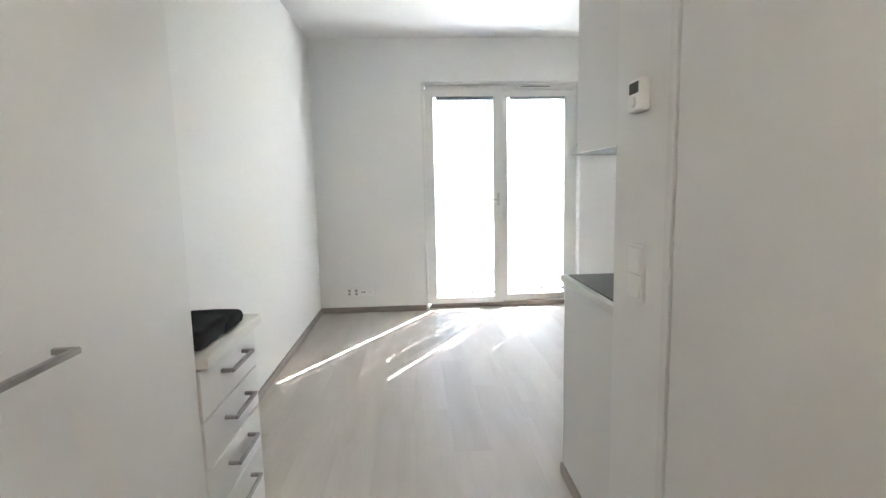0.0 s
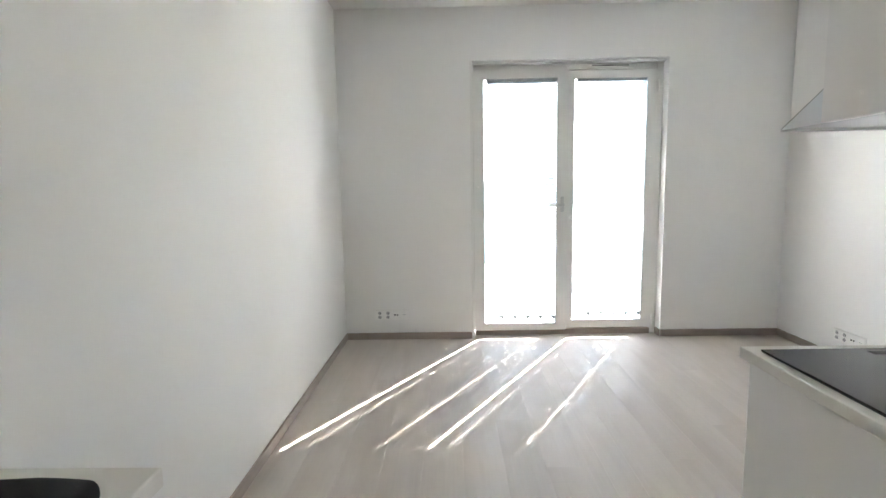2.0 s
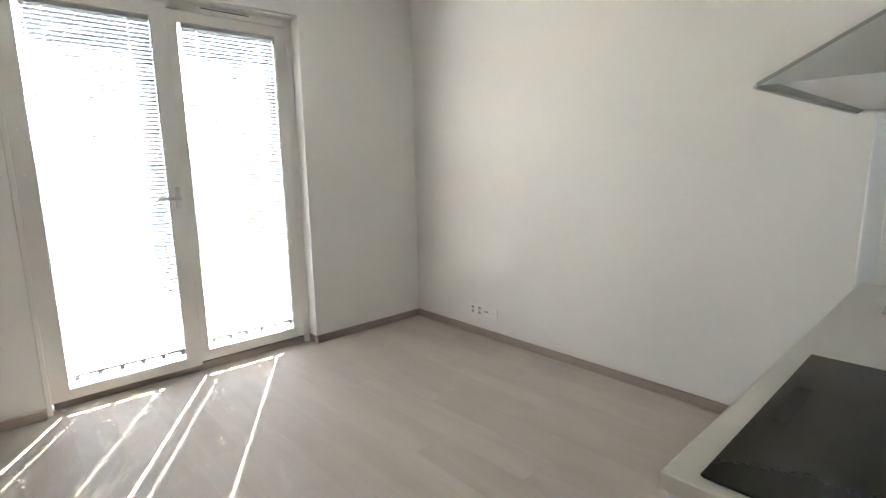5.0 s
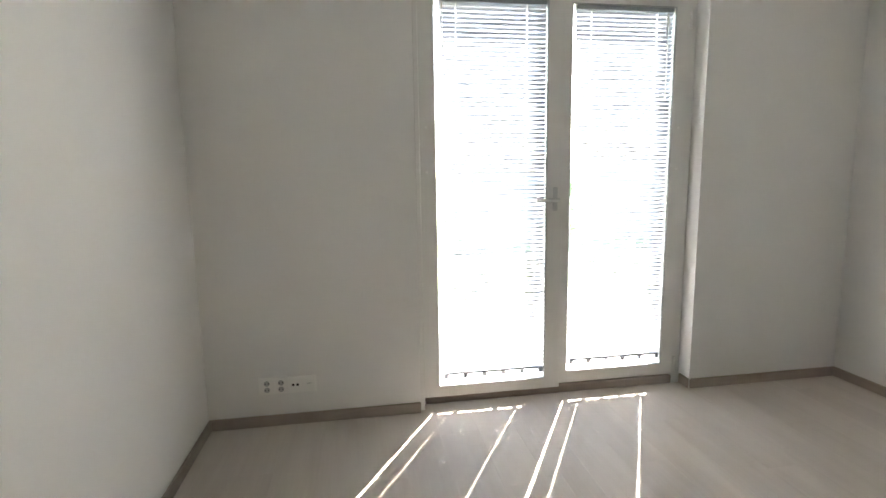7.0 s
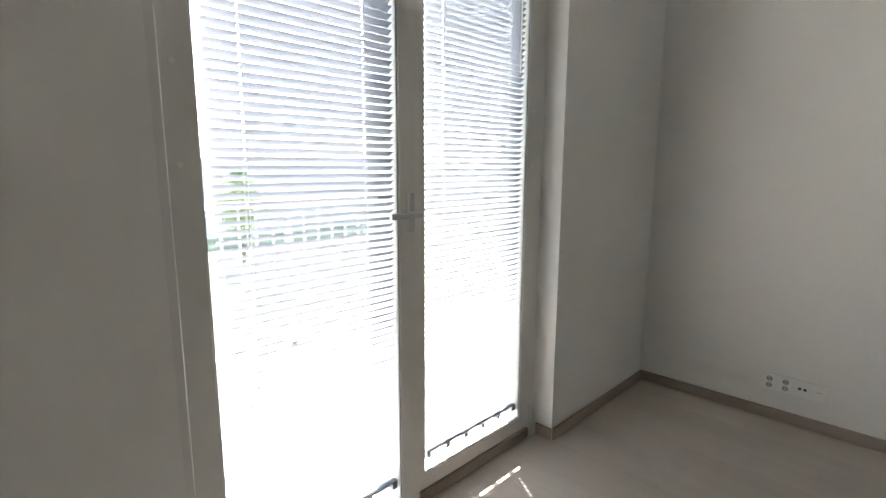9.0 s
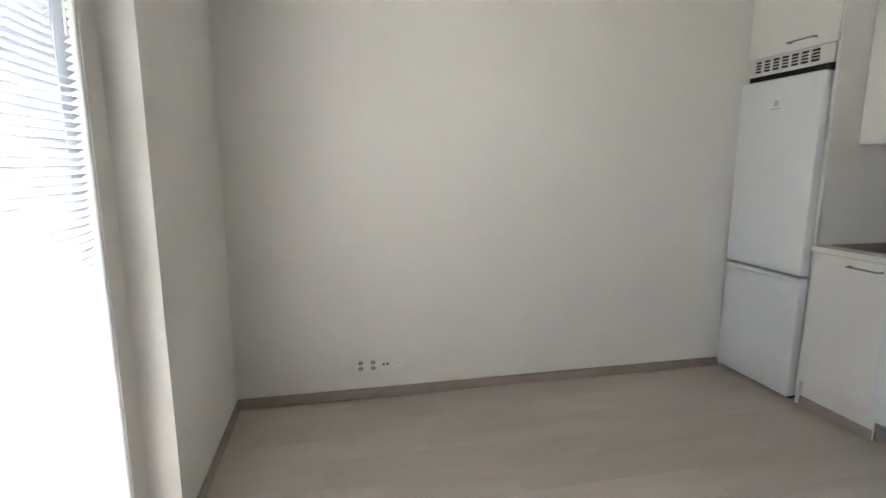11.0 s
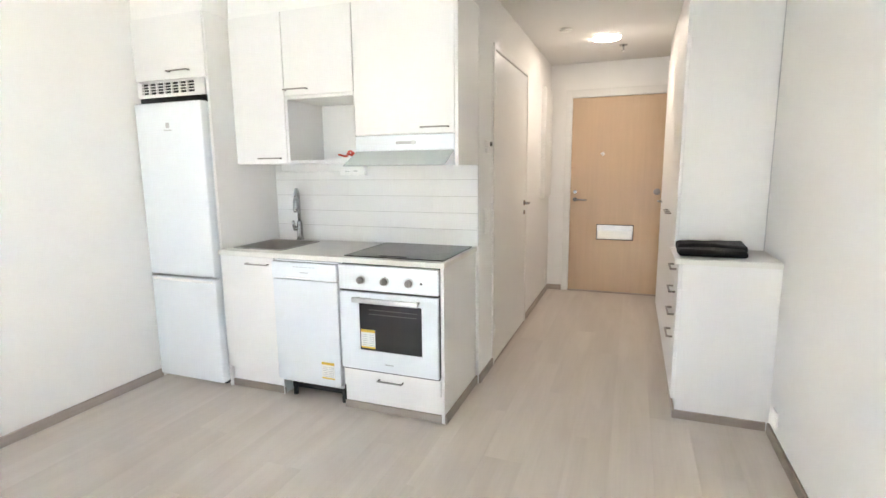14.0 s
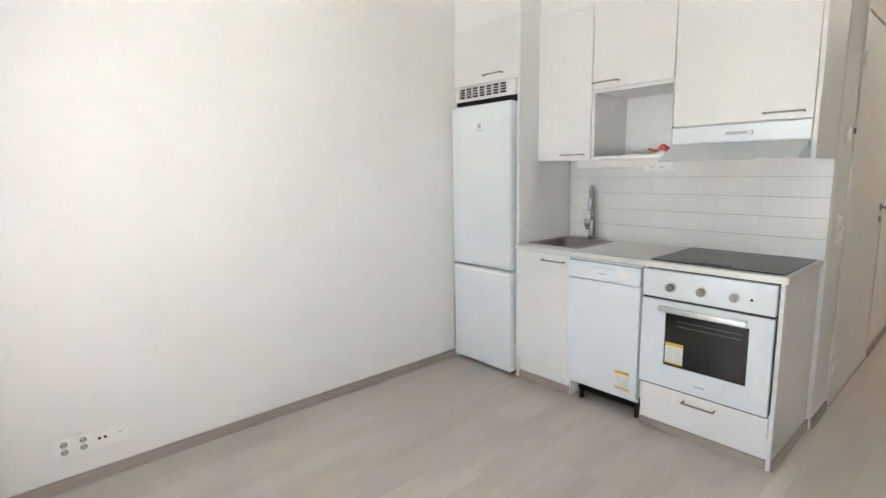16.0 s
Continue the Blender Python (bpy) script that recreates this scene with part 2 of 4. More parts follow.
FABRIC = material("black_fabric", (0.018, 0.018, 0.02), 0.95, var=0.3, scale=12, bump=0.6, bump_scale=500)
RED = material("red_plastic", (0.62, 0.06, 0.03), 0.4, var=0.05, scale=10)
YELLOW = material("yellow_sticker", (0.75, 0.52, 0.05), 0.5, var=0.03, scale=10)
PAPER = material("paper_sticker", (0.82, 0.81, 0.77), 0.6, var=0.03, scale=20)
TILE = material("glazed_white_tile", (0.82, 0.81, 0.79), 0.15, var=0.01, scale=6, piece=0.012)
GROUT = material("pale_grout", (0.52, 0.50, 0.47), 0.9, var=0.05, scale=30)
SLAT = material("blind_slat_paint", (0.35, 0.38, 0.43), 0.80, var=0.02, scale=6)
CORD = material("blind_cord", (0.72, 0.72, 0.70), 0.8, var=0.05)
CONCRETE = material("concrete", (0.36, 0.352, 0.336), 0.9, var=0.12, scale=3, bump=0.3, bump_scale=60)
PLASTER = material("facade_render", (0.55, 0.52, 0.47), 0.9, var=0.06, scale=1.0, bump=0.2, bump_scale=50)
GRASS = material("grass", (0.17, 0.19, 0.11), 0.95, var=0.3, scale=0.4, bump=0.5, bump_scale=15)
LEAF = material("leaves", (0.16, 0.23, 0.07), 0.7, var=0.35, scale=2.0)
BARK = material("bark", (0.12, 0.09, 0.065), 0.9, var=0.3, scale=6, bump=0.5, bump_scale=30)
RAIL = material("painted_rail", (0.55, 0.56, 0.56), 0.45, var=0.06, scale=8)
ROOF = material("roof_tin", (0.26, 0.255, 0.25), 0.8, var=0.15, scale=2)
PANE = glass_material("window_glass", (0.97, 0.965, 0.955))
VISOR = material("visor_glass", (0.92, 0.97, 0.95), 0.25, var=0.01, scale=4, trans=0.5)
LAMP = lamp_material("lamp_diffuser", (1.0, 0.87, 0.73), 1.9)

# ---- plan ----
XR, YW, YK, YE, XC = 3.68, 3.025, -0.60, -3.355, 1.605   # east wall, window wall, kitchen wall, entry wall, corridor wall
HC, HL = 2.72, 2.47                                     # room ceiling, corridor ceiling
WX0, WX1, WZ = 1.085, 2.688, 2.302                        # window opening

# ---- structure ----
bm = bmesh.new()
box_in(bm, -0.2, WX0, YW, YW + 0.32, -0.1, 2.95)
box_in(bm, WX1, XR + 0.2, YW, YW + 0.32, -0.1, 2.95)
box_in(bm, WX0, WX1, YW, YW + 0.32, WZ, 2.95)
box_in(bm, WX0, WX1, YW + 0.04, YW + 0.32, -0.1, -0.012)
single("wall_north", bm, WALL, "white painted window wall with a tall opening", "wall", kind="structure")
single("wall_west", box(-0.2, 0, YE - 0.2, YW, -0.1, 2.95), WALL, "plain white painted long wall", "wall", kind="structure")
single("wall_east", box(XR, XR + 0.2, YE - 0.2, YW, -0.1, 2.95), WALL, "plain white painted wall beside the fridge", "wall", kind="structure")
bm = bmesh.new()
EX0, EX1, EZ = 0.366, 1.395, 2.142
box_in(bm, 0, EX0, YE - 0.2, YE, -0.1, 2.95)
box_in(bm, EX1, XR, YE - 0.2, YE, -0.1, 2.95)
box_in(bm, EX0, EX1, YE - 0.2, YE, EZ, 2.95)
single("wall_south", bm, WALL, "white painted entry wall round the front door", "wall", kind="structure")
bm = bmesh.new()
BY0, BY1, BZ = -2.03, -0.95, 2.15
box_in(bm, XC, XC + 0.12, YE, BY0, -0.1, 2.95)
box_in(bm, XC, XC + 0.12, BY1, YK, -0.1, 2.95)
box_in(bm, XC, XC + 0.12, BY0, BY1, BZ, 2.95)
single("wall_corridor", bm, WALL, "white painted corridor wall round the bathroom door", "wall", kind="structure")
kitchen_wall = single("wall_kitchen", box(XC + 0.12, XR, YK - 0.12, YK, -0.1, 2.95), WALL, "white painted wall behind the kitchen units", "wall", kind="structure")
single("ceiling", box(0, XR, YK, YW, HC, 2.95), CEIL, "flat white painted ceiling", "ceiling", kind="structure")
single("ceiling_corridor", box(0, XC, YE, YK, HL, 2.95), CEIL, "lower white painted corridor ceiling", "ceiling", kind="structure")
single("ceiling_bathroom", box(XC + 0.12, XR, YE, YK - 0.12, HL, 2.95), CEIL, "flat white ceiling of the closed bathroom", "ceiling", kind="structure")
floor = single("floor", box(-0.0, XR, YE - 0.2, YW + 0.04, -0.1, -0.012), GROUT, "pale grey-beige wood laminate plank floor", "floor", kind="structure")

# soffit over the kitchen units
bm = prism([(XC, YK), (XC, -0.235), (3.105, -0.235), (3.105, -0.035), (XR, -0.035), (XR, YK)], "z", 2.306, HC)
single("soffit", bm, WALL, "white boxed-in soffit above the kitchen cabinets", "soffit", kind="structure")

# skirting
SK, SH = 0.014, 0.058
def skirting(x0, x1, y0, y1, h=SH):
    single("baseboard", box(x0, x1, y0, y1, 0.0, h, 0.003), SKIRT, "taupe wood-effect skirting board along the wall", "baseboard", kind="structure")

skirting(0, SK, -0.50, YW)
skirting(SK, WX0, YW - SK, YW)
skirting(WX1, XR - SK, YW - SK, YW)
skirting(XR - SK, XR, 0.0, YW)
skirting(WX1 - SK, WX1, YW, YW + 0.085)
skirting(XC - SK, XC, -0.91, -0.60)
skirting(XC - SK, XC, YE, -2.07)
skirting(1.445, XC - SK, YE, YE + SK)

# ---- window and balcony door ----
win = thing("window_1", (1.885, YW + 0.2, 0), "white framed tall window pair with inset blinds", "window", kind="structure")
FY0, FY1 = YW + 0.105, YW + 0.265
bm = bmesh.new()
box_in(bm, WX0, 1.1115, YW + 0.014, FY1, 0, WZ, 0.003)
box_in(bm, 2.635, WX1, FY0, FY1, 0, WZ, 0.003)
box_in(bm, 1.125, 2.635, FY0, FY1, 2.238, WZ, 0.003)
part("window_frame", bm, TRIM, win)
part("threshold", box(1.125, 2.635, FY0 - 0.01, FY1, -0.005, 0.045, 0.004), SKIRT, win, "taupe threshold strip")
part("mullion", box(1.868, 1.905, YW + 0.246, FY1, 0.045, 2.238, 0.002), TRIM, win)
part("trickle_vent", box(2.08, 2.42, FY0 - 0.008, FY0, 2.259, 2.275, 0.003), PLASTIC, win, "white slotted trickle vent")
# slot drawn as a dark strip on the vent face, its shade in the colour
part("vent_slot", box(2.10, 2.40, FY0 - 0.010, FY0 - 0.008, 2.264, 2.269), DARK, win)
part("roller_track", box(WX0 + 0.004, WX1 - 0.004, YW + 0.03, FY0, WZ - 0.016, WZ - 0.002, 0.003), TRIM, win)


def sash(name, x0, x1, z0, z1, gx0, gx1, gz0, gz1, yf, yb, label):
    """A leaf with a bevelled frame round a double pane."""
    s = part(name, bmesh.new(), TRIM, win, label)
    bm = plate(x0, x1, z0, z1, yb, yb - yf, (gx0, gx1, gz0, gz1))
    part("sash_frame", bm, TRIM, s)
    bm = bmesh.new()
    b = 0.005
    box_in(bm, gx0, gx0 + b, yf + 0.004, yf + 0.010, gz0, gz1)
    box_in(bm, gx1 - b, gx1, yf + 0.004, yf + 0.010, gz0, gz1)
    box_in(bm, gx0 + b, gx1 - b, yf + 0.004, yf + 0.010, gz0, gz0 + b)
    box_in(bm, gx0 + b, gx1 - b, yf + 0.004, yf + 0.010, gz1 - b, gz1)
    part("gasket", bm, GREY, s)
    for y in (yf + 0.010, yb - 0.012):
        p = part("pane", box(gx0, gx1, y, y + 0.004, gz0, gz1), PANE, s)
        p.visible_shadow = False
    return s


left_leaf = sash("balcony_door", 1.113, 1.900, 0.046, 2.250, 1.197, 1.812, 0.104, 2.173, YW + 0.066, YW + 0.245, "white balcony door leaf with a full-height pane")
right_leaf = sash("window_sash", 1.906, 2.638, 0.054, 2.232, 1.956, 2.562, 0.120, 2.170, YW + 0.100, YW + 0.245, "white fixed leaf with a full-height pane")
for z in (0.12, 2.10):
    part("hinge", cyl((1.106, YW + 0.06, z - 0.045), (1.106, YW + 0.06, z + 0.045), 0.008, n=12), PLASTIC, win)
    part("hinge", cyl((2.646, YW + 0.094, z - 0.045), (2.646, YW + 0.094, z + 0.045), 0.008, n=12), PLASTIC, win)
for z in (1.29, 1.52):
    part("screw_cap", cyl((1.152, YW + 0.064, z), (1.152, YW + 0.067, z), 0.007, n=14), PLASTIC, left_leaf)
    part("screw_cap", cyl((2.602, YW + 0.098, z), (2.602, YW + 0.101, z), 0.007, n=14), PLASTIC, right_leaf)

# lever handle of the balcony door
hy = YW + 0.066
hd = part("handle", box(1.843, 1.871, hy - 0.012, hy, 1.070, 1.200, 0.006, 2), ALU, left_leaf, "brushed aluminium lever handle")
bm = cyl((1.857, hy - 0.045, 1.130), (1.857, hy - 0.010, 1.130), 0.010, n=16)
box_in(bm, 1.735, 1.868, hy - 0.056, hy - 0.040, 1.120, 1.141, 0.006, 2)
part("lever", smooth(bm), ALU, hd)


# ---- venetian blinds between the panes ----
PITCH, SW, TILT = 0.0232, 0.0255, radians(36)
def slat_mesh(name, length, cords):
    """A crowned thin slat with a slot at each cord; origin at its middle."""
    xs = [-length / 2]
    for c in cords:
        xs += [c - 0.0020, c + 0.0020]
    xs.append(length / 2)
    prof = [(-0.5, 0.0), (-0.16, 0.0014), (0.16, 0.0014), (0.5, 0.0)]
    bm = bmesh.new()
    for k in range(len(xs) - 1):
        for j in range(3):
            if k % 2 and j == 1:
                continue
            q = []
            for dz in (0.0, -0.0004):
                for jj, xx in ((j, xs[k]), (j, xs[k + 1]), (j + 1, xs[k + 1]), (j + 1, xs[k])):
                    u, h = prof[jj][0] * SW, prof[jj][1]
                    y, z = u * math.cos(TILT) - h * math.sin(TILT), -u * math.sin(TILT) + h * math.cos(TILT)
                    q.append(bm.verts.new((xx, y, z + dz)))
            bm.faces.new(q[:4]), bm.faces.new(q[7:3:-1])
    me = bpy.data.meshes.new(name)
    bm.to_mesh(me)
    bm.free()
    me.materials.append(SLAT)
    return me


def blind(x0, x1, z0, z1, y, cords, wand):
    b = thing("venetian_blind", ((x0 + x1) / 2, y, z0), "pale grey venetian blind between window panes, slats partly closed", "blind", group="window blinds")
    xm = (x0 + x1) / 2
    part("head_rail", box(x0, x1, y - 0.012, y + 0.012, z1 - 0.024, z1, 0.002), SLAT, b)
    part("bottom_rail", box(x0, x1, y - 0.012, y + 0.012, z0 + 0.052, z0 + 0.064, 0.003), SLAT, b)
    for i in range(6):
        cx = x0 + 0.012 + (x1 - x0 - 0.024) * i / 5
        part("rail_clip", box(cx - 0.012, cx + 0.012, y - 0.011, y + 0.011, z0 + 0.030, z0 + 0.054, 0.002), SLAT, b)
    for c in cords:
        bm = tube([(c, y - 0.0115, z0 + 0.065), (c, y - 0.0115, z1 - 0.02)], 0.0009, 5)
        tube_in(bm, [(c, y + 0.0115, z0 + 0.065), (c, y + 0.0115, z1 - 0.02)], 0.0009, 5)
        part("ladder_cord", bm, CORD, b)
    if wand:
        part("tilt_wand", tube([(wand, y - 0.017, z1 - 0.03), (wand, y - 0.017, z1 - 0.5)], [0.0025, 0.0035], 6), PLASTIC, b)
    me = slat_mesh("slat", x1 - x0, [c - xm for c in cords])
    z = z0 + 0.060 + PITCH
    while z < z1 - 0.03:
        s = new("slat", me)
        s.parent = b
        s.location = (0, 0, z - z0)
        z += PITCH
    return b


blind(1.231, 1.809, 0.107, 2.171, YW + 0.098, (1.32, 1.70), 1.245)
blind(1.988, 2.559, 0.123, 2.168, YW + 0.132, (2.075, 2.46), 2.52)


def bar_handle(parent, p0, p1, out, size=0.008, reach=0.028):
    """A flat bridge handle from p0 to p1, standing off along out."""
    p0, p1, out = Vector(p0), Vector(p1), Vector(out)
    bm = bmesh.new()
    def seg(a, b):
        lo = Vector([min(u, v) - size / 2 for u, v in zip(a, b)])
        hi = Vector([max(u, v) + size / 2 for u, v in zip(a, b)])
        box_in(bm, lo.x, hi.x, lo.y, hi.y, lo.z, hi.z, 0.0015)
    seg(p0 + out * reach, p1 + out * reach)
    seg(p0, p0 + out * (reach - size))
    seg(p1, p1 + out * (reach - size))
    return part("handle", bm, STEEL, parent, "grey brushed steel bar handle")


# ---- kitchen ----
Y0 = -0.02           # front of the doors
CX0, CX1 = 1.625, 3.105

# tall fridge housing: side panel, cabinet over the fridge, grille
tall = thing("tall_cabinet", (3.4, -0.3, 0), "tall white cabinet housing a fridge under a wall soffit", "cabinet")
part("side_panel", box(3.105, 3.123, YK, -0.035, 0.0, 2.304, 0.0015), CAB, tall)
part("side_panel", box(XR - 0.016, XR, YK, -0.035, 1.86, 2.304, 0.0015), CAB, tall)
part("body", box(3.123, XR - 0.016, YK, -0.04, 1.934, 2.302), CAB, tall)
d = part("door", box(3.112, XR - 0.004, -0.04, Y0, 1.936, 2.303, 0.002, 2), CAB, tall)
bar_handle(d, (3.23, Y0, 1.980), (3.385, Y0, 1.980), (0, 1, 0))
# near-black block gives the shade between fridge door and grille by colour
part("painted_gap_shade", box(3.126, XR - 0.018, -0.10, -0.030, 1.800, 1.835), DARK, tall, "dark block painted for the shade above the fridge")
gr = part("vent_grille", plate(3.128, XR - 0.010, 1.836, 1.932, Y0 - 0.002, 0.016, (3.205, XR - 0.045, 1.856, 1.922)), CAB, tall)
# near-black sheet stands in for the shaded space behind the grille
part("vent_back", box(3.20, XR - 0.04, Y0 - 0.03, Y0 - 0.026, 1.853, 1.925), DARK, gr, "dark sheet painted for the shade behind the slots")
gx0, gx1 = 3.205, XR - 0.045
for i in range(4):
    z = 1.856 + 0.066 * (i + 0.5) / 4 + 0.0085
    if i < 3:
        part("slat", box(gx0, gx1, Y0 - 0.016, Y0 - 0.004, z - 0.0018, z + 0.0018), CAB, gr)
for i in range(1, 7):
    x = gx0 + (gx1 - gx0) * i / 7
    part("divider", box(x - 0.004, x + 0.004, Y0 - 0.016, Y0 - 0.0035, 1.856, 1.922), CAB, gr)

# fridge-freezer
fr = thing("fridge_freezer", (3.39, -0.27, 0), "tall white two-door fridge-freezer in its niche", "fridge")
FX0, FX1 = 3.126, 3.664
part("body", box(FX0 + 0.004, FX1 - 0.004, -0.57, -0.045, 0.035, 1.795, 0.004), APPL, fr)
for nm, z0, z1 in (("freezer_door", 0.032, 0.712), ("fridge_door", 0.724, 1.798)):
    dr = part(nm, smooth(box(FX0, FX1, -0.040, 0.022, z0, z1, 0.009, 3)), APPL, fr)
    part("gasket", box(FX0 + 0.012, FX1 - 0.012, -0.046, -0.039, z0 + 0.01, z1 - 0.01), GREY, dr)
    if nm == "freezer_door":
        part("grip", smooth(box(FX0 + 0.02, FX1 - 0.02, 0.0, 0.026, z1 - 0.026, z1 - 0.008, 0.005, 2)), PLASTIC, dr)
    else:
        part("badge", box(3.385, 3.413, 0.022, 0.0232, 1.645, 1.675, 0.0008), GREY, dr, "small grey square badge")
        part("badge", box(3.368, 3.430, 0.022, 0.0232, 1.628, 1.634, 0.0006), GREY, dr)
        part("hinge_cover", box(FX0 + 0.005, FX0 + 0.07, -0.03, 0.015, 1.7985, 1.824, 0.003), DARK, dr)
part("plinth", box(FX0 + 0.02, FX1 - 0.02, -0.5, -0.05, 0.012, 0.05), DARK, fr)
for x in (FX0 + 0.05, FX1 - 0.05):
    part("foot", cyl((x, -0.06, 0.0), (x, -0.06, 0.05), 0.016, n=14), DARK, fr)

# worktop with sink
SX0, SX1, SY0, SY1 = 2.70, 3.088, -0.515, -0.095
bm = bmesh.new()
wt = thing("worktop", (2.36, -0.3, 0.87), "pale laminate kitchen worktop with inset sink cut-out", "worktop")
ci = 0.016
box_in(bm, CX0 - 0.012, SX0 + ci, YK + 0.012, 0.0, 0.872, 0.9, 0.002)
box_in(bm, SX1 - ci, CX1, YK + 0.012, 0.0, 0.872, 0.9, 0.002)
box_in(bm, SX0 + ci, SX1 - ci, SY1 - ci, 0.0, 0.872, 0.8998)
box_in(bm, SX0 + ci, SX1 - ci, YK + 0.012, SY0 + ci, 0.872, 0.8998)
part("slab", bm, TOP, wt)
part("edge_strip", box(CX0 - 0.013, CX1, 0.0, 0.0012, 0.8725, 0.8995), TOP, wt)

sk = thing("kitchen_sink", (2.9, -0.3, 0.9), "square stainless steel inset sink in the worktop", "sink")
def bowl(x0, x1, y0, y1, z1, z0, r, t):
    """A rounded basin with a flat rim: rings of a rounded rectangle."""
    bm = bmesh.new()
    def ring(inset, z, rad):
        out = []
        cx = [(x1 - inset - rad, y1 - inset - rad, 0), (x0 + inset + rad, y1 - inset - rad, 90),
              (x0 + inset + rad, y0 + inset + rad, 180), (x1 - inset - rad, y0 + inset + rad, 270)]
        for px, py, a0 in cx:
            for k in range(7):
                a = radians(a0 + 15 * k)
                out.append(bm.verts.new((px + rad * math.cos(a), py + rad * math.sin(a), z)))
        return out
    rings = [ring(0, z1 - 0.002, r), ring(0.001, z1 + 0.0025, r), ring(0.006, z1 + 0.003, r), ring(t, z1 + 0.002, r + 0.015), ring(t + 0.006, z1 - 0.005, r + 0.015),
             ring(t + 0.014, z0 + 0.03, r + 0.02), ring(t + 0.035, z0 + 0.004, r + 0.01), ring(t + 0.07, z0, r)]
    n = len(rings[0])
    for a, b in zip(rings, rings[1:]):
        for k in range(n):
            bm.faces.new((a[k], a[(k + 1) % n], b[(k + 1) % n], b[k]))
    bm.faces.new(rings[-1])
    return smooth(bm, 50)
part("basin", bowl(SX0, SX1, SY0, SY1, 0.9005, 0.745, 0.03, 0.024), SINK, sk)
part("drain", cyl((2.904, -0.305, 0.7455), (2.904, -0.305, 0.749), 0.042, 0.036), CHROME, sk)

# mixer tap
tp = thing("kitchen_tap", (2.894, -0.545, 0.9), "tall chrome mixer tap with gooseneck behind the sink", "tap")
tx, ty = 2.894, -0.545
bm = cyl((tx, ty, 0.9005), (tx, ty, 0.910), 0.027)
cyl_in(bm, (tx, ty, 0.910), (tx, ty, 1.03), 0.023, 0.019)
part("body", smooth(bm), CHROME, tp)
ux, uy = -0.42, 0.91
pts = [(tx, ty, 1.02), (tx, ty, 1.13), (tx, ty, 1.20)]
for k in range(1, 10):
    a = radians(180 - 20 * k)
    r = 0.048 * (1 + math.cos(a))
    pts.append((tx + ux * r, ty + uy * r, 1.20 + 0.052 * math.sin(a)))
part("spout", smooth(tube(pts, 0.0115, 14)), CHROME, tp)
ex, ey = tx + ux * 0.096, ty + uy * 0.096
part("spray_head", smooth(tube([(ex, ey, 1.195), (ex, ey, 1.17), (ex, ey, 1.11), (ex, ey, 1.10)], [0.012, 0.0165, 0.018, 0.015], 16)), CHROME, tp)
bm = cyl((tx, ty, 0.975), (tx + 0.034, ty + 0.022, 0.982), 0.017)
tube_in(bm, [(tx + 0.026, ty + 0.02, 0.980), (tx + 0.026, ty + 0.032, 1.005), (tx + 0.022, ty + 0.042, 1.035)], [0.013, 0.012, 0.010], 10)
part("lever", smooth(bm), CHROME, tp)

# induction hob
hb = thing("hob", (1.95, -0.3, 0.9), "black ceramic glass hob set flat in the worktop", "hob")
HX0, HX1, HY0, HY1 = 1.634, 2.232, -0.560, -0.042
part("glass", box(HX0, HX1, HY0, HY1, 0.9025, 0.9070, 0.002, 2), BLACKGLASS, hb)
part("trim", box(HX0 + 0.003, HX1 - 0.003, HY0 + 0.003, HY1 - 0.003, 0.9003, 0.9024), DARK, hb, "thin dark sealing edge")
part("control_field", box(1.86, 2.03, HY1 - 0.045, HY1 - 0.022, 0.9070, 0.9072), DARK, hb, "dim touch control field")

# sink base cabinet
sb = thing("base_cabinet", (2.9, -0.3, 0), "white sink base cabinet with one door", "cabinet", group="kitchen base units")
part("body", box(2.705, CX1 - 0.002, YK + 0.02, Y0 - 0.02, 0.13, 0.70), CAB, sb)
part("rail", box(2.705, CX1 - 0.002, Y0 - 0.04, Y0 - 0.02, 0.80, 0.871), CAB, sb)
d = part("door", box(2.706, CX1 - 0.004, Y0 - 0.018, Y0, 0.148, 0.866, 0.002, 2), CAB, sb)
bar_handle(d, (2.745, Y0, 0.826), (2.895, Y0, 0.826), (0, 1, 0))
part("plinth", box(2.706, 3.123, -0.075, -0.060, 0.0, 0.146), CAB, sb)
part("skirting", box(2.700, 3.123, -0.060, -0.048, 0.0, 0.045, 0.002), SKIRT, sb, "taupe skirting strip")

# dishwasher
dw = thing("dishwasher", (2.48, -0.3, 0), "slim white built-under dishwasher with a yellow sticker", "dishwasher")
DX0, DX1 = 2.258, 2.698
part("tub", box(DX0 + 0.006, DX1 - 0.006, YK + 0.02, -0.03, 0.125, 0.862), APPL, dw)
d = part("door", smooth(box(DX0, DX1, -0.028, 0.004, 0.128, 0.752, 0.004, 2)), APPL, dw)
ctl = part("control_panel", smooth(box(DX0, DX1, -0.028, 0.010, 0.756, 0.856, 0.006, 2)), APPL, dw)
part("grip", smooth(box(2.43, 2.60, 0.008, 0.0125, 0.762, 0.772, 0.002)), PLASTIC, ctl)
part("sticker", box(2.31, 2.375, 0.010, 0.0108, 0.800, 0.830), PAPER, ctl)
part("badge", box(2.445, 2.500, 0.0102, 0.0108, 0.796, 0.801), GREY, ctl)
for i in range(7):
    part("button", box(2.40 + 0.022 * i, 2.412 + 0.022 * i, 0.0100, 0.0112, 0.829, 0.833), GREY, ctl)
lb = part("energy_sticker", box(2.298, 2.384, 0.0042, 0.005, 0.170, 0.272), PAPER, d, "yellow and white paper sticker")
part("band", box(2.298, 2.384, 0.005, 0.0054, 0.256, 0.272), YELLOW, lb)
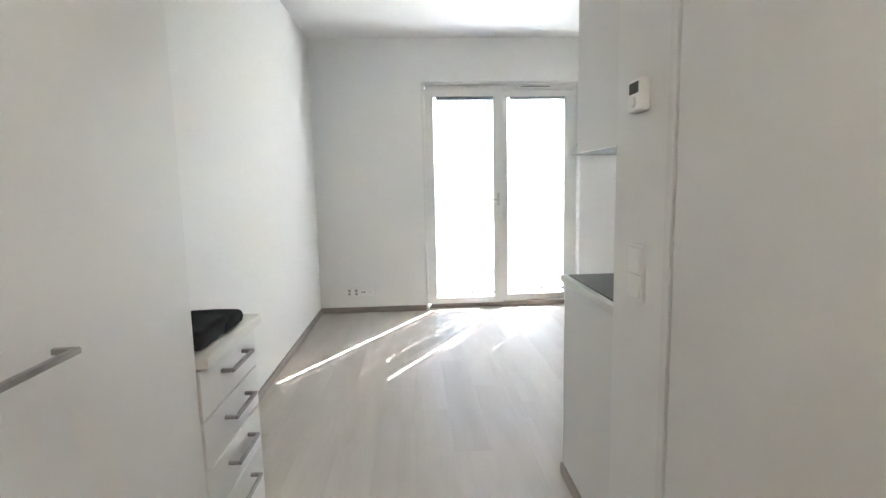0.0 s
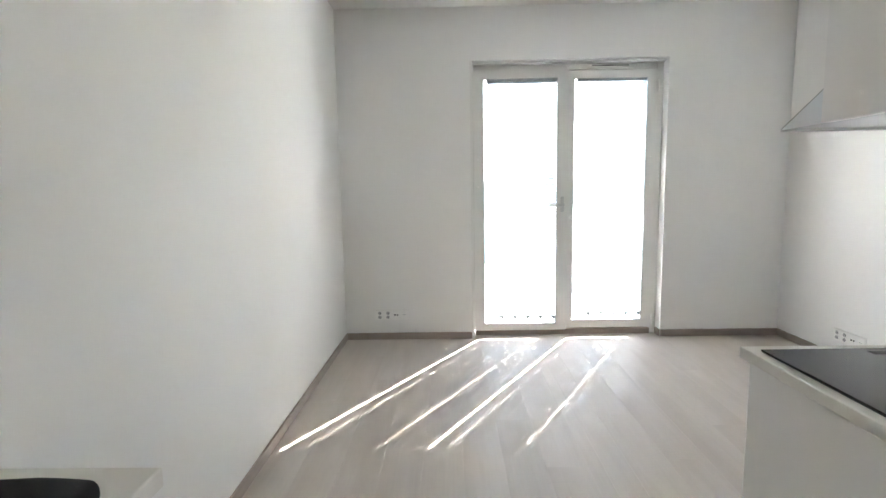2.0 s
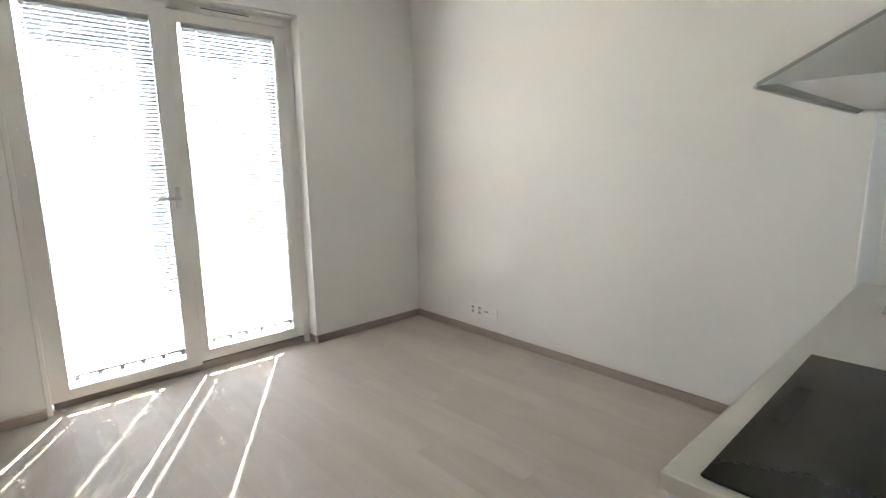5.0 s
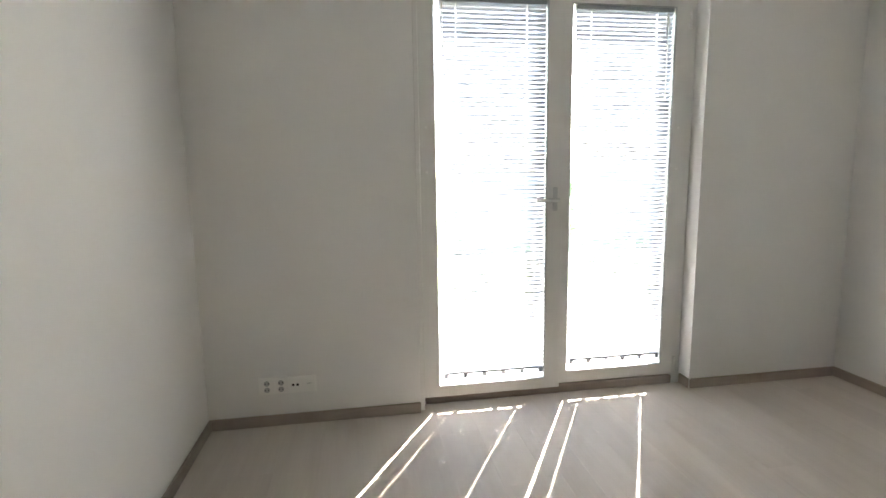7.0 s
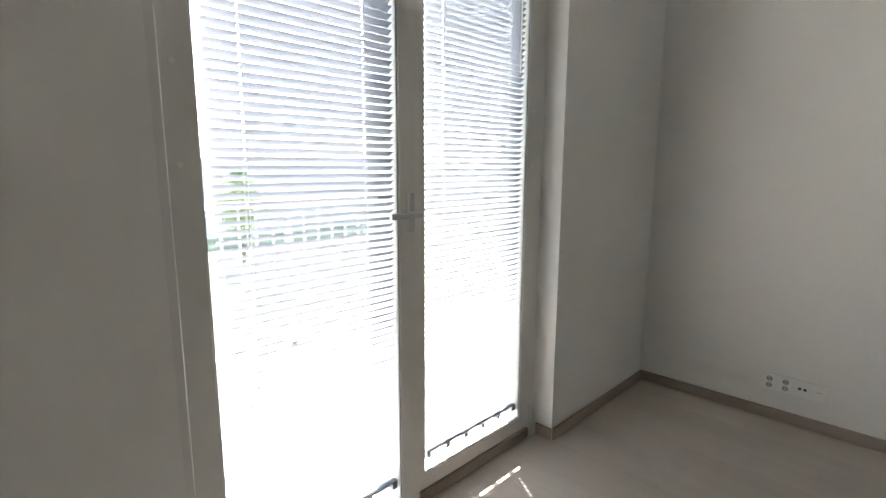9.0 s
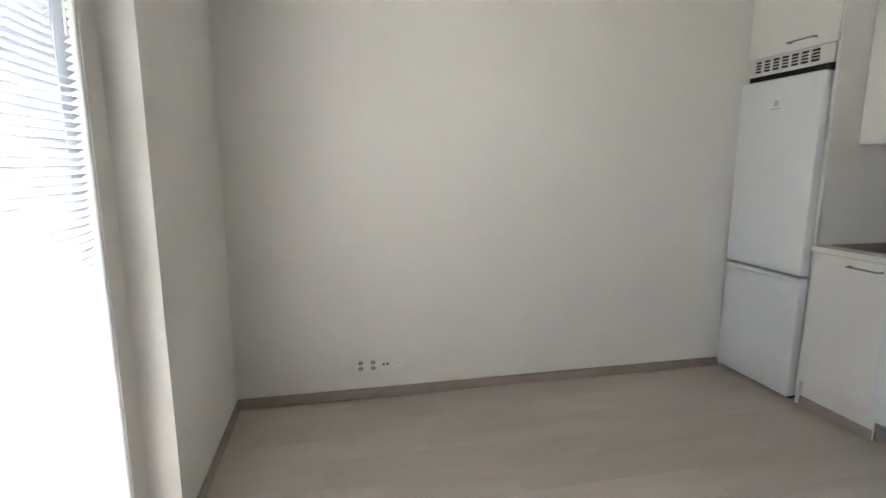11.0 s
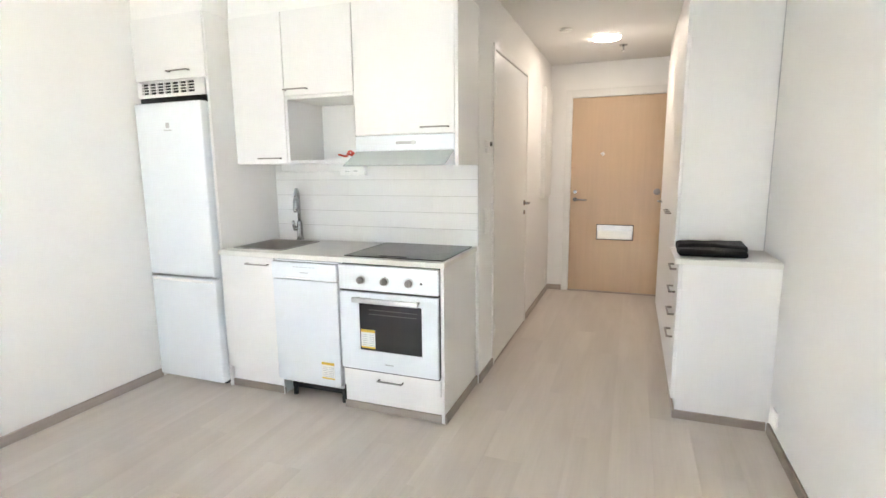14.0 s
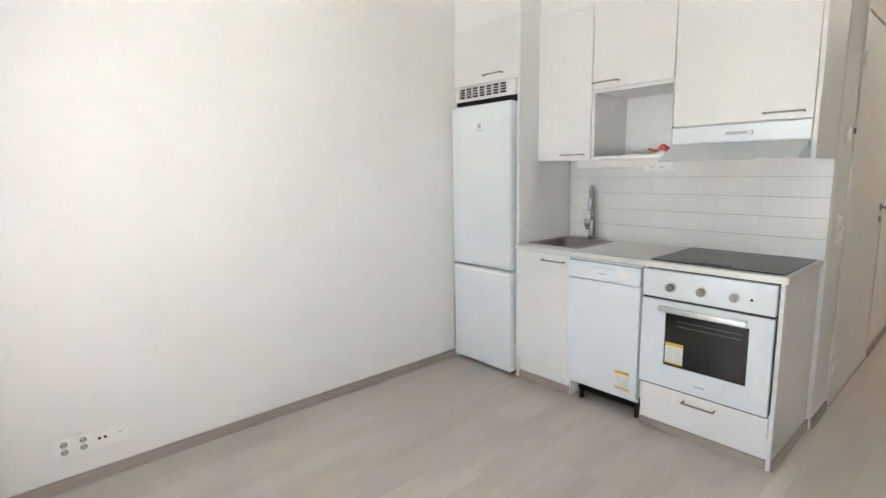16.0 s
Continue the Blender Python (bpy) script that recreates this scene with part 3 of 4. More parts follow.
part("band", box(2.298, 2.384, 0.005, 0.0054, 0.170, 0.179), YELLOW, lb)
for i in range(6):
    for u in (2.304, 2.344):
        part("text_line", box(u, u + 0.034, 0.005, 0.0053, 0.185 + 0.011 * i, 0.188 + 0.011 * i), GREY, lb)
part("kick_flap", box(DX0 + 0.004, DX1 - 0.004, -0.045, -0.030, 0.104, 0.126, 0.002), APPL, dw)
part("base_tray", box(DX0 + 0.02, DX1 - 0.02, YK + 0.05, -0.10, 0.035, 0.10), DARK, dw)
for x in (DX0 + 0.03, DX1 - 0.06):
    part("foot", cyl((x, -0.075, 0.0), (x, -0.075, 0.11), 0.014, n=12), DARK, dw)
for x in (DX0 - 0.006, DX1 + 0.006):
    single("filler_panel", box(x - 0.003, x + 0.003, YK + 0.02, -0.045, 0.0, 0.871), CAB, "narrow white panel beside the dishwasher", "panel", group="kitchen panels")

# oven unit
ov = thing("oven", (1.95, -0.3, 0), "white built-in oven with three knobs and dark window", "oven")
OX0, OX1 = 1.648, 2.244
part("body", box(OX0 + 0.008, OX1 - 0.006, YK + 0.03, -0.03, 0.25, 0.868), DARK, ov)
pn = part("control_panel", smooth(box(OX0, OX1, -0.028, 0.004, 0.724, 0.862, 0.003, 2)), APPL, ov)
for x in (2.100, 1.955, 1.810):
    k = part("knob", smooth(cyl((x, 0.004, 0.783), (x, 0.012, 0.783), 0.024)), ALU, pn, "grey metal rotary knob")
    bm = cyl((x, 0.012, 0.783), (x, 0.030, 0.783), 0.020, 0.018)
    box_in(bm, x - 0.004, x + 0.004, 0.028, 0.036, 0.766, 0.800, 0.002)
    part("grip", bm, STEEL, k)
# dark strips fill the slits round the oven door, shade as colour
part("gap_shade_strip", box(OX0 + 0.002, OX1 - 0.002, -0.026, -0.004, 0.7125, 0.7235), DARK, ov, "dark strip painted as shade in the gap over the oven door")
part("gap_shade_strip", box(OX0 + 0.002, OX1 - 0.002, -0.026, -0.004, 0.2535, 0.2615), DARK, ov, "dark strip painted as shade in the gap under the oven door")
part("lamp_dot", cyl((1.742, 0.004, 0.783), (1.742, 0.0055, 0.783), 0.006, n=14), DARK, pn)
od = part("oven_door", plate(OX0, OX1, 0.262, 0.712, 0.006, 0.028, (1.742, 2.120, 0.380, 0.652)), APPL, ov)
part("window", box(1.738, 2.124, -0.012, 0.002, 0.376, 0.656), OVENGLASS, od, "dark oven window")
for i, z in enumerate((0.615, 0.590)):
    part("shelf_wire", box(1.770, 2.060, 0.002, 0.0024, z, z + 0.0025), DISPLAY, od)
part("door_edge", box(OX0 - 0.0012, OX0 - 0.0002, -0.026, -0.012, 0.266, 0.708), DARK, od, "dark seal edge")
h = part("handle", smooth(box(1.742, 2.138, 0.042, 0.058, 0.664, 0.694, 0.006, 3)), ALU, od, "broad aluminium handle bar")
for x in (1.76, 2.12):
    part("post", box(x - 0.010, x + 0.010, 0.006, 0.044, 0.672, 0.686, 0.002), ALU, h)
part("badge", box(1.915, 1.965, 0.006, 0.0066, 0.305, 0.311), GREY, od)
lb = part("energy_sticker", box(2.026, 2.114, 0.002, 0.003, 0.392, 0.500), PAPER, od, "yellow and white paper sticker")
part("band", box(2.026, 2.114, 0.003, 0.0034, 0.484, 0.500), YELLOW, lb)
part("band", box(2.026, 2.114, 0.003, 0.0034, 0.392, 0.401), YELLOW, lb)
for i in range(6):
    for u in (2.033, 2.074):
        part("text_line", box(u, u + 0.032, 0.003, 0.0033, 0.409 + 0.012 * i, 0.412 + 0.012 * i), GREY, lb)

# oven housing with drawer
oc = thing("oven_cabinet", (1.95, -0.3, 0), "white oven housing with a low drawer and end panel", "cabinet", group="kitchen base units")
part("end_panel", box(CX0, 1.643, YK + 0.002, Y0, 0.0, 0.8715, 0.0015), CAB, oc)
part("side_panel", box(2.2452, 2.2515, YK + 0.02, -0.045, 0.0, 0.8715), CAB, oc)
dr = part("drawer", box(1.646, 2.244, Y0 - 0.02, Y0 + 0.004, 0.152, 0.252, 0.002, 2), CAB, oc)
bar_handle(dr, (1.870, Y0 + 0.004, 0.205), (2.015, Y0 + 0.004, 0.205), (0, 1, 0))
part("drawer_box", box(1.66, 2.23, YK + 0.05, Y0 - 0.02, 0.16, 0.24), CAB, oc)
part("plinth", box(1.643, 2.244, -0.050, -0.035, 0.0, 0.150), CAB, oc)
part("skirting", box(CX0, 2.250, -0.035, -0.0215, 0.0, 0.045, 0.002), SKIRT, oc, "taupe skirting strip")
part("skirting", box(CX0 - 0.013, CX0, YK + 0.002, -0.0215, 0.0, 0.052, 0.002), SKIRT, oc, "taupe skirting strip")

# wall cabinets
UY = -0.222
def wall_cabinet(x0, x1, z0, z1, doorz, hx, hz, label):
    c = thing("wall_cabinet", ((x0 + x1) / 2, YK, z0), label, "cabinet", group="kitchen wall units")
    if doorz > z0 + 0.3:
        s = 0.018
        part("side_board", box(x0, x0 + 0.003, YK, UY - 0.002, z0, doorz - 0.004), CAB, c)
        part("side_board", box(x1 - s, x1, YK, UY - 0.002, z0, doorz - 0.004, 0.001), CAB, c)
        part("shelf_board", box(x0 + 0.003, x1 - s, YK, UY - 0.002, z0, z0 + s, 0.001), CAB, c)
        part("shelf_board", box(x0 + 0.003, x1 - s, YK, UY - 0.002, doorz - 0.004 - s, doorz - 0.004, 0.001), CAB, c)
        part("back_board", box(x0 + 0.003, x1 - s, YK, YK + 0.010, z0 + s, doorz - 0.004 - s), CAB, c)
        part("body", box(x0, x1, YK, UY - 0.022, doorz, z1), CAB, c)
    else:
        part("body", box(x0 + 0.0005, x1 - 0.0005, YK, UY - 0.022, z0, z1), CAB, c)
    d = part("door", box(x0 + 0.0015, x1 - 0.0015, UY - 0.018, UY, doorz, z1 - 0.002, 0.002, 2), CAB, c)
    bar_handle(d, (hx, UY, hz), (hx + 0.152, UY, hz), (0, 1, 0))
    return c

wall_cabinet(2.716, CX1, 1.423, 2.304, 1.425, 2.762, 1.456, "tall white wall cabinet with a flat door")
wall_cabinet(2.238, 2.714, 1.423, 2.304, 1.824, 2.548, 1.857, "white wall cabinet over an open shelf niche")
hc = wall_cabinet(CX0 + 0.002, 2.236, 1.574, 2.304, 1.576, 1.662, 1.606, "wide white wall cabinet above the cooker hood")
part("side_panel", box(1.607, CX0 + 0.001, YK + 0.001, UY + 0.001, 1.400, 2.304, 0.0015), CAB, hc)

# cooker hood
hd = thing("cooker_hood", (1.93, -0.3, 1.43), "white cooker hood with a slanted glass visor", "cooker hood")
part("body", box(1.628, 2.234, YK + 0.002, UY - 0.004, 1.4115, 1.572, 0.003), APPL, hd)
part("front_strip", box(1.628, 2.234, UY - 0.004, UY + 0.004, 1.487, 1.569, 0.003), APPL, hd)
sl = part("slider_panel", box(1.855, 1.975, UY + 0.004, UY + 0.006, 1.520, 1.535, 0.001), GREY, hd, "grey slider control")
part("knob", cyl((1.868, UY + 0.004, 1.5275), (1.868, UY + 0.013, 1.5275), 0.012, n=18), ALU, sl)
vz0, vz1, vy = 1.401, 1.484, -0.072
part("visor", prism([(UY + 0.004, vz1), (UY + 0.004, vz1 - 0.006), (vy, vz0), (vy + 0.003, vz0 + 0.004)], "x", 1.632, 2.230), VISOR, hd, "pale green slanted glass visor")
part("visor_edge", box(1.632, 2.230, vy + 0.001, vy + 0.005, vz0 - 0.002, vz0 + 0.002, 0.0008), ALU, hd)
for x in (1.630, 2.228):
    part("visor_cheek", prism([(UY + 0.003, vz1 - 0.004), (vy - 0.002, vz0 + 0.001), (UY - 0.003, vz0 + 0.001), (UY - 0.003, vz1 - 0.004)], "x", x, x + 0.004), APPL, hd)
up = part("underside_panel", box(1.636, 2.226, YK + 0.016, vy - 0.012, 1.405, 1.411, 0.001), APPL, hd)
part("visor_lamp", box(1.80, 2.06, UY - 0.09, UY - 0.045, 1.402, 1.4048, 0.001), PLASTIC, up, "white lamp cover")

# light and socket strip under the wall cabinets
us = thing("socket_strip", (2.6, YK + 0.03, 1.35), "white under-cabinet strip with a double socket", "socket")
part("profile", box(2.545, 3.02, YK + 0.012, YK + 0.055, 1.372, 1.431, 0.004), PLASTIC, us)
bx = part("socket_box", box(2.365, 2.545, YK + 0.012, YK + 0.065, 1.345, 1.431, 0.005, 2), PLASTIC, us)
for x in (2.425, 2.485):
    s = part("outlet", cyl((x, YK + 0.065, 1.372), (x, YK + 0.067, 1.372), 0.020), PLASTIC, bx)
    for dx in (-0.009, 0.009):
        part("pin_hole", cyl((x + dx, YK + 0.067, 1.372), (x + dx, YK + 0.0675, 1.372), 0.0035, n=10), DARK, s)

# red strap left in the open shelf
pts = []
for k in range(40):
    u = k / 39
    pts.append((2.265 + 0.11 * u + 0.012 * math.sin(9 * u), -0.30 + 0.03 * math.sin(14 * u), 1.4575 + 0.022 * abs(math.sin(7.5 * u)) * (1 - 0.5 * u) + 0.004))
bm = tube(pts, 0.0065, 8)
tube_in(bm, [(2.27, -0.29, 1.458), (2.285, -0.285, 1.478), (2.31, -0.29, 1.492), (2.33, -0.30, 1.488), (2.335, -0.31, 1.470)], 0.007, 8)
single("red_strap", smooth(bm), RED, "crumpled red plastic strap on the open shelf", "strap", at=(2.31, -0.30, 1.45))

# ---- corridor wardrobe and drawer chest ----
WF, WE = 0.470, -0.928
def wardrobe(y1, y0, hy0, label, end):
    w = thing("wardrobe", (0.235, (y0 + y1) / 2, 0), label, "wardrobe", group="hallway wardrobes")
    part("body", box(0.004, WF - 0.019, y0, y1, 0.075, 2.312, 0.0015), CAB, w)
    # shadow line at the wall, put in as a thin grey strip
    part("wall_gap_shade", box(0.0, 0.004, y0, y1 - 0.006, 0.075, 2.312), GREY, w, "grey strip painted as the shadow line along the wall")
    d = part("door", box(WF - 0.018, WF, y0 + 0.0015, y1 - 0.0015, 0.08, 2.310, 0.002, 2), CAB, w)
    bar_handle(d, (WF, hy0, 1.066), (WF, hy0 + 0.152, 1.066), (1, 0, 0), size=0.010, reach=0.032)
    part("plinth", box(0.0, WF - 0.03, y0, y1, 0.0, 0.075), CAB, w)
    part("skirting", box(WF - 0.03, WF - 0.018, y0, y1, 0.0, 0.045, 0.002), SKIRT, w, "taupe skirting strip")
    part("top_filler", box(0.0, WF - 0.009, y0, y1, 2.314, HL), CAB, w)
    return w
wardrobe(WE, WE - 0.66, -1.522, "tall white hallway wardrobe beside the drawer chest", True)
wardrobe(WE - 0.66, WE - 1.26, -1.68, "tall white hallway wardrobe with a flat door", False)
wardrobe(WE - 1.26, WE - 1.86, -2.72, "tall white hallway wardrobe near the front door", False)

ch = thing("drawer_chest", (0.24, -0.69, 0), "white chest of drawers with pale worktop in the hallway", "drawers")
CE = -0.520
part("body", box(0.0, WF - 0.014, WE + 0.001, CE, 0.10, 0.868, 0.0015), CAB, ch)
part("plinth", box(0.0, WF - 0.020, WE + 0.001, CE - 0.004, 0.0, 0.10), CAB, ch)
part("skirting", box(WF - 0.020, WF - 0.008, WE + 0.001, CE - 0.004, 0.0, 0.048, 0.002), SKIRT, ch, "taupe skirting strip")
part("skirting", box(SK, WF - 0.008, CE - 0.004, CE + 0.008, 0.0, 0.048, 0.002), SKIRT, ch, "taupe skirting strip")
part("worktop", box(0.0, 0.497, WE + 0.001, CE + 0.012, 0.869, 0.899, 0.002), TOP, ch)
zs = [0.864, 0.734, 0.604, 0.474, 0.344, 0.108]
for i, (a, b) in enumerate(zip(zs, zs[1:])):
    d = part("drawer", box(WF - 0.013, WF + 0.005, WE + 0.004, CE - 0.001, b + 0.003, a, 0.002, 2), CAB, ch)
    if i < 4:
        bar_handle(d, (WF + 0.005, -0.795, a - 0.045), (WF + 0.005, -0.638, a - 0.045), (1, 0, 0), size=0.010, reach=0.030)


def folded_cloth():
    """A flat folded cloth: two soft lobes side by side, with a sagging top."""
    bm = bmesh.new()
    for x0, x1, y0, y1, z1 in ((0.140, 0.474, -0.740, -0.592, 0.937), (0.126, 0.468, -0.885, -0.700, 0.955)):
        b2 = box(x0, x1, y0, y1, 0.8995, z1)
        bmesh.ops.bevel(b2, geom=b2.edges[:], offset=0.016, segments=4, affect="EDGES", profile=0.5)
        bmesh.ops.subdivide_edges(b2, edges=[e for e in b2.edges if e.calc_length() > 0.06], cuts=9, use_grid_fill=True)
        me = bpy.data.meshes.new("lobe")
        b2.to_mesh(me)
        b2.free()
        bm.from_mesh(me)
        bpy.data.meshes.remove(me)
    for v in bm.verts:
        if v.co.z > 0.905:
            v.co.z += 0.007 * noise.noise(v.co * 11)
            v.co.x += 0.005 * noise.noise(v.co * 16)
            v.co.y += 0.005 * noise.noise(v.co * 13 + Vector((5, 0, 0)))
    return smooth(bm, 60)
single("folded_blanket", folded_cloth(), FABRIC, "folded black fabric on the drawer chest", "blanket", at=(0.30, -0.70, 0.899))


# ---- doors ----
bd = thing("door_1", (XC, -1.49, 0), "closed flat white bathroom door in a slim frame", "door", kind="structure")
bm = bmesh.new()
box_in(bm, XC - 0.010, XC + 0.10, BY1 - 0.004, BY1 + 0.030, 0.0, BZ + 0.030, 0.002)
box_in(bm, XC - 0.010, XC + 0.10, BY0 - 0.030, BY0 + 0.004, 0.0, BZ + 0.030, 0.002)
box_in(bm, XC - 0.010, XC + 0.10, BY0 + 0.004, BY1 - 0.004, BZ - 0.004, BZ + 0.030, 0.002)
part("door_frame", bm, TRIM, bd)
lf = part("door_leaf", box(XC - 0.006, XC + 0.036, BY0 + 0.012, BY1 - 0.012, 0.008, BZ - 0.013, 0.002), TRIM, bd)
part("threshold", box(XC - 0.010, XC + 0.11, BY0 + 0.004, BY1 - 0.004, 0.0, 0.006), SKIRT, bd)
hx = XC - 0.006
lv = part("door_handle", smooth(cyl((hx, -1.935, 1.085), (hx - 0.008, -1.935, 1.085), 0.025)), CHROME, lf, "chrome lever handle")
bm = cyl((hx - 0.008, -1.935, 1.085), (hx - 0.050, -1.935, 1.085), 0.009, n=14)
tube_in(bm, [(hx - 0.048, -1.940, 1.085), (hx - 0.050, -1.88, 1.085), (hx - 0.046, -1.82, 1.085)], 0.009, 12)
part("lever", smooth(bm), CHROME, lv)
part("lock_turn", smooth(cyl((hx, -1.935, 1.005), (hx - 0.010, -1.935, 1.005), 0.020)), CHROME, lf, "chrome lock rose")
for z in (0.25, 1.90):
    part("hinge", cyl((XC - 0.011, BY1 - 0.006, z - 0.04), (XC - 0.011, BY1 - 0.006, z + 0.04), 0.007, n=12), PLASTIC, bd)

ed = thing("door_2", (0.9, YE, 0), "closed birch veneer front door in a white frame", "door", kind="structure")
bm = bmesh.new()
box_in(bm, EX0 - 0.045, EX0 + 0.022, YE - 0.12, YE + 0.014, 0.0, EZ + 0.055, 0.003)
box_in(bm, EX1 - 0.022, EX1 + 0.045, YE - 0.12, YE + 0.014, 0.0, EZ + 0.055, 0.003)
box_in(bm, EX0 + 0.022, EX1 - 0.022, YE - 0.12, YE + 0.014, EZ - 0.025, EZ + 0.055, 0.003)
part("door_frame", bm, TRIM, ed)
lf = part("door_leaf", box(EX0 + 0.025, EX1 - 0.025, YE - 0.065, YE - 0.004, 0.016, EZ - 0.028, 0.003), VENEER, ed, "pale birch veneer leaf")
part("threshold", box(EX0 + 0.022, EX1 - 0.022, YE - 0.12, YE + 0.01, 0.0, 0.014, 0.002), SKIRT, ed)
yf = YE - 0.004
pe = part("peephole", smooth(cyl((1.030, yf, 1.509), (1.054, yf + 0.006, 1.535), 0.016)), PLASTIC, lf, "pale peephole cover")
ms = part("letter_slot", box(0.704, 1.074, yf, yf + 0.010, 0.600, 0.756, 0.003), ALU, lf, "aluminium letter slot cover")
part("flap", box(0.714, 1.064, yf + 0.010, yf + 0.015, 0.606, 0.694, 0.003), PLASTIC, ms)
part("flap", box(0.714, 1.064, yf + 0.010, yf + 0.013, 0.699, 0.750, 0.002), ALU, ms)
# dark rim round the slot cover, its edge shadow painted as a plate
part("painted_gap_shade", box(0.697, 1.081, yf, yf + 0.003, 0.593, 0.763), DARK, ms)
lv = part("door_handle", smooth(cyl((1.318, yf, 1.032), (1.318, yf + 0.010, 1.032), 0.024)), CHROME, lf, "chrome lever handle")
bm = cyl((1.318, yf + 0.01, 1.032), (1.318, yf + 0.055, 1.032), 0.010, n=14)
tube_in(bm, [(1.322, yf + 0.053, 1.032), (1.26, yf + 0.055, 1.032), (1.19, yf + 0.048, 1.027)], 0.010, 12)
part("lever", smooth(bm), CHROME, lv)
part("lock_turn", smooth(cyl((1.318, yf, 1.115), (1.318, yf + 0.018, 1.115), 0.020)), CHROME, lf, "chrome lock cylinder")
part("pull_knob", smooth(tube([(0.488, yf + d, 1.122) for d in (0.0, 0.004, 0.006, 0.022, 0.028, 0.038, 0.046, 0.050)], [0.026, 0.026, 0.012, 0.012, 0.026, 0.034, 0.028, 0.012], 24)), STEEL, lf, "round steel pull knob")

# distribution box, thermostat, switches, sockets, ceiling fittings
eb = thing("distribution_box", (XC - 0.05, -3.0, 1.09), "white metal distribution box on the corridor wall", "fuse box")
part("case", box(XC - 0.035, XC, -3.19, -2.77, 1.073, 2.175, 0.004), TRIM, eb)
part("door", box(XC - 0.048, XC - 0.036, -3.18, -2.78, 1.083, 2.165, 0.003), TRIM, eb)

th = thing("thermostat", (XC, -0.72, 1.45), "white wall thermostat with a small grey display", "thermostat")
part("body", smooth(box(XC - 0.028, XC, -0.812, -0.732, 1.473, 1.557, 0.008, 3)), PLASTIC, th)
part("display", box(XC - 0.0295, XC - 0.028, -0.800, -0.746, 1.519, 1.548, 0.0005), DISPLAY, th)
part("dial", smooth(cyl((XC - 0.028, -0.773, 1.497), (XC - 0.033, -0.773, 1.497), 0.014)), PLASTIC, th)

sw = thing("light_switch", (XC, -0.75, 0.97), "white double rocker light switch on the wall", "switch")
part("plate", smooth(box(XC - 0.009, XC, -0.815, -0.727, 0.966, 1.124, 0.003, 2)), PLASTIC, sw)
for z0 in (0.978, 1.052):
    part("rocker", prism([(-0.805, z0), (-0.737, z0), (-0.737, z0 + 0.062), (-0.805, z0 + 0.062)], "x", XC - 0.015, XC - 0.009), PLASTIC, sw)


def socket_row(origin, ux, out, group, label, double=True):
    """A row of two earthed sockets and a data outlet; ux runs along the wall, out from it."""
    o, ux, out, up = Vector(origin), Vector(ux), Vector(out), Vector((0, 0, 1))
    t = thing("wall_socket", o, label, "socket", group=group)
    def slab(name, u0, u1, z0, z1, d0, d1, mat, parent, bev=0.0, lab=""):
        a, b = o + ux * u0 + out * d0 + up * z0, o + ux * u1 + out * d1 + up * z1
        return part(name, box(min(a.x, b.x), max(a.x, b.x), min(a.y, b.y), max(a.y, b.y), a.z, b.z, bev), mat, parent, lab)
    def disc(name, u, z, d0, d1, r, mat, parent, n=20):
        a = o + ux * u + up * z
        return part(name, cyl(a + out * d0, a + out * d1, r, n=n), mat, parent)
    slab("plate", 0.0, 0.285, 0.0, 0.086, 0.0, 0.010, PLASTIC, t, 0.002)
    for u in (0.040, 0.110):
        s = slab("outlet", u - 0.031, u + 0.031, 0.006, 0.080, 0.010, 0.0135, PLASTIC, t, 0.002)
        for z in (0.026, 0.060):
            # flat grey disc: the recess's shade is painted, nothing is sunk in
            r = disc("recess_shade", u, z, 0.0135, 0.0138, 0.0145, GREY, s)
            for dx in (-0.008, 0.008):
                disc("pin_hole", u + dx, z, 0.0138, 0.0142, 0.003, DARK, s, 8)
    s = slab("data_outlet", 0.150, 0.214, 0.006, 0.080, 0.010, 0.013, PLASTIC, t, 0.002)
    for u in (0.170, 0.192):
        slab("port", u - 0.006, u + 0.006, 0.038, 0.050, 0.013, 0.0134, DARK, s)
    s = slab("cover", 0.222, 0.280, 0.006, 0.080, 0.010, 0.013, PLASTIC, t, 0.002)
    slab("slot", 0.238, 0.262, 0.046, 0.049, 0.013, 0.0133, GREY, s)
    return t

socket_row((0.255, YW, 0.172), (1, 0, 0), (0, -1, 0), "wall sockets", "white socket row on the window wall above the skirting")
socket_row((XR, 2.395, 0.155), (0, -1, 0), (-1, 0, 0), "wall sockets", "white socket row low on the plain side wall")
s = thing("small_socket", (0.0, -0.40, 0.12), "small white blank socket cover low on the wall", "socket")
part("plate", box(0.0, 0.010, -0.44, -0.36, 0.095, 0.175, 0.002), PLASTIC, s)
s = thing("small_socket", (XC, -3.14, 0.2), "small white socket by the front door", "socket")
part("plate", box(XC - 0.012, XC, -3.18, -3.10, 0.16, 0.26, 0.003), PLASTIC, s)

cl = thing("ceiling_lamp", (0.989, -2.31, HL), "round lit flush ceiling lamp in the corridor", "lamp")
part("base_ring", smooth(cyl((0.989, -2.31, HL), (0.989, -2.31, HL - 0.010), 0.118, n=48)), PLASTIC, cl)
part("diffuser", smooth(cyl((0.989, -2.31, HL - 0.010), (0.989, -2.31, HL - 0.018), 0.113, 0.108, n=48)), LAMP, cl, "glowing warm white diffuser")
sp = thing("sprinkler", (0.861, -2.66, HL), "small metal sprinkler head on the ceiling", "sprinkler")
bm = cyl((0.861, -2.66, HL), (0.861, -2.66, HL - 0.008), 0.035)
cyl_in(bm, (0.861, -2.66, HL - 0.008), (0.861, -2.66, HL - 0.05), 0.009, n=12)
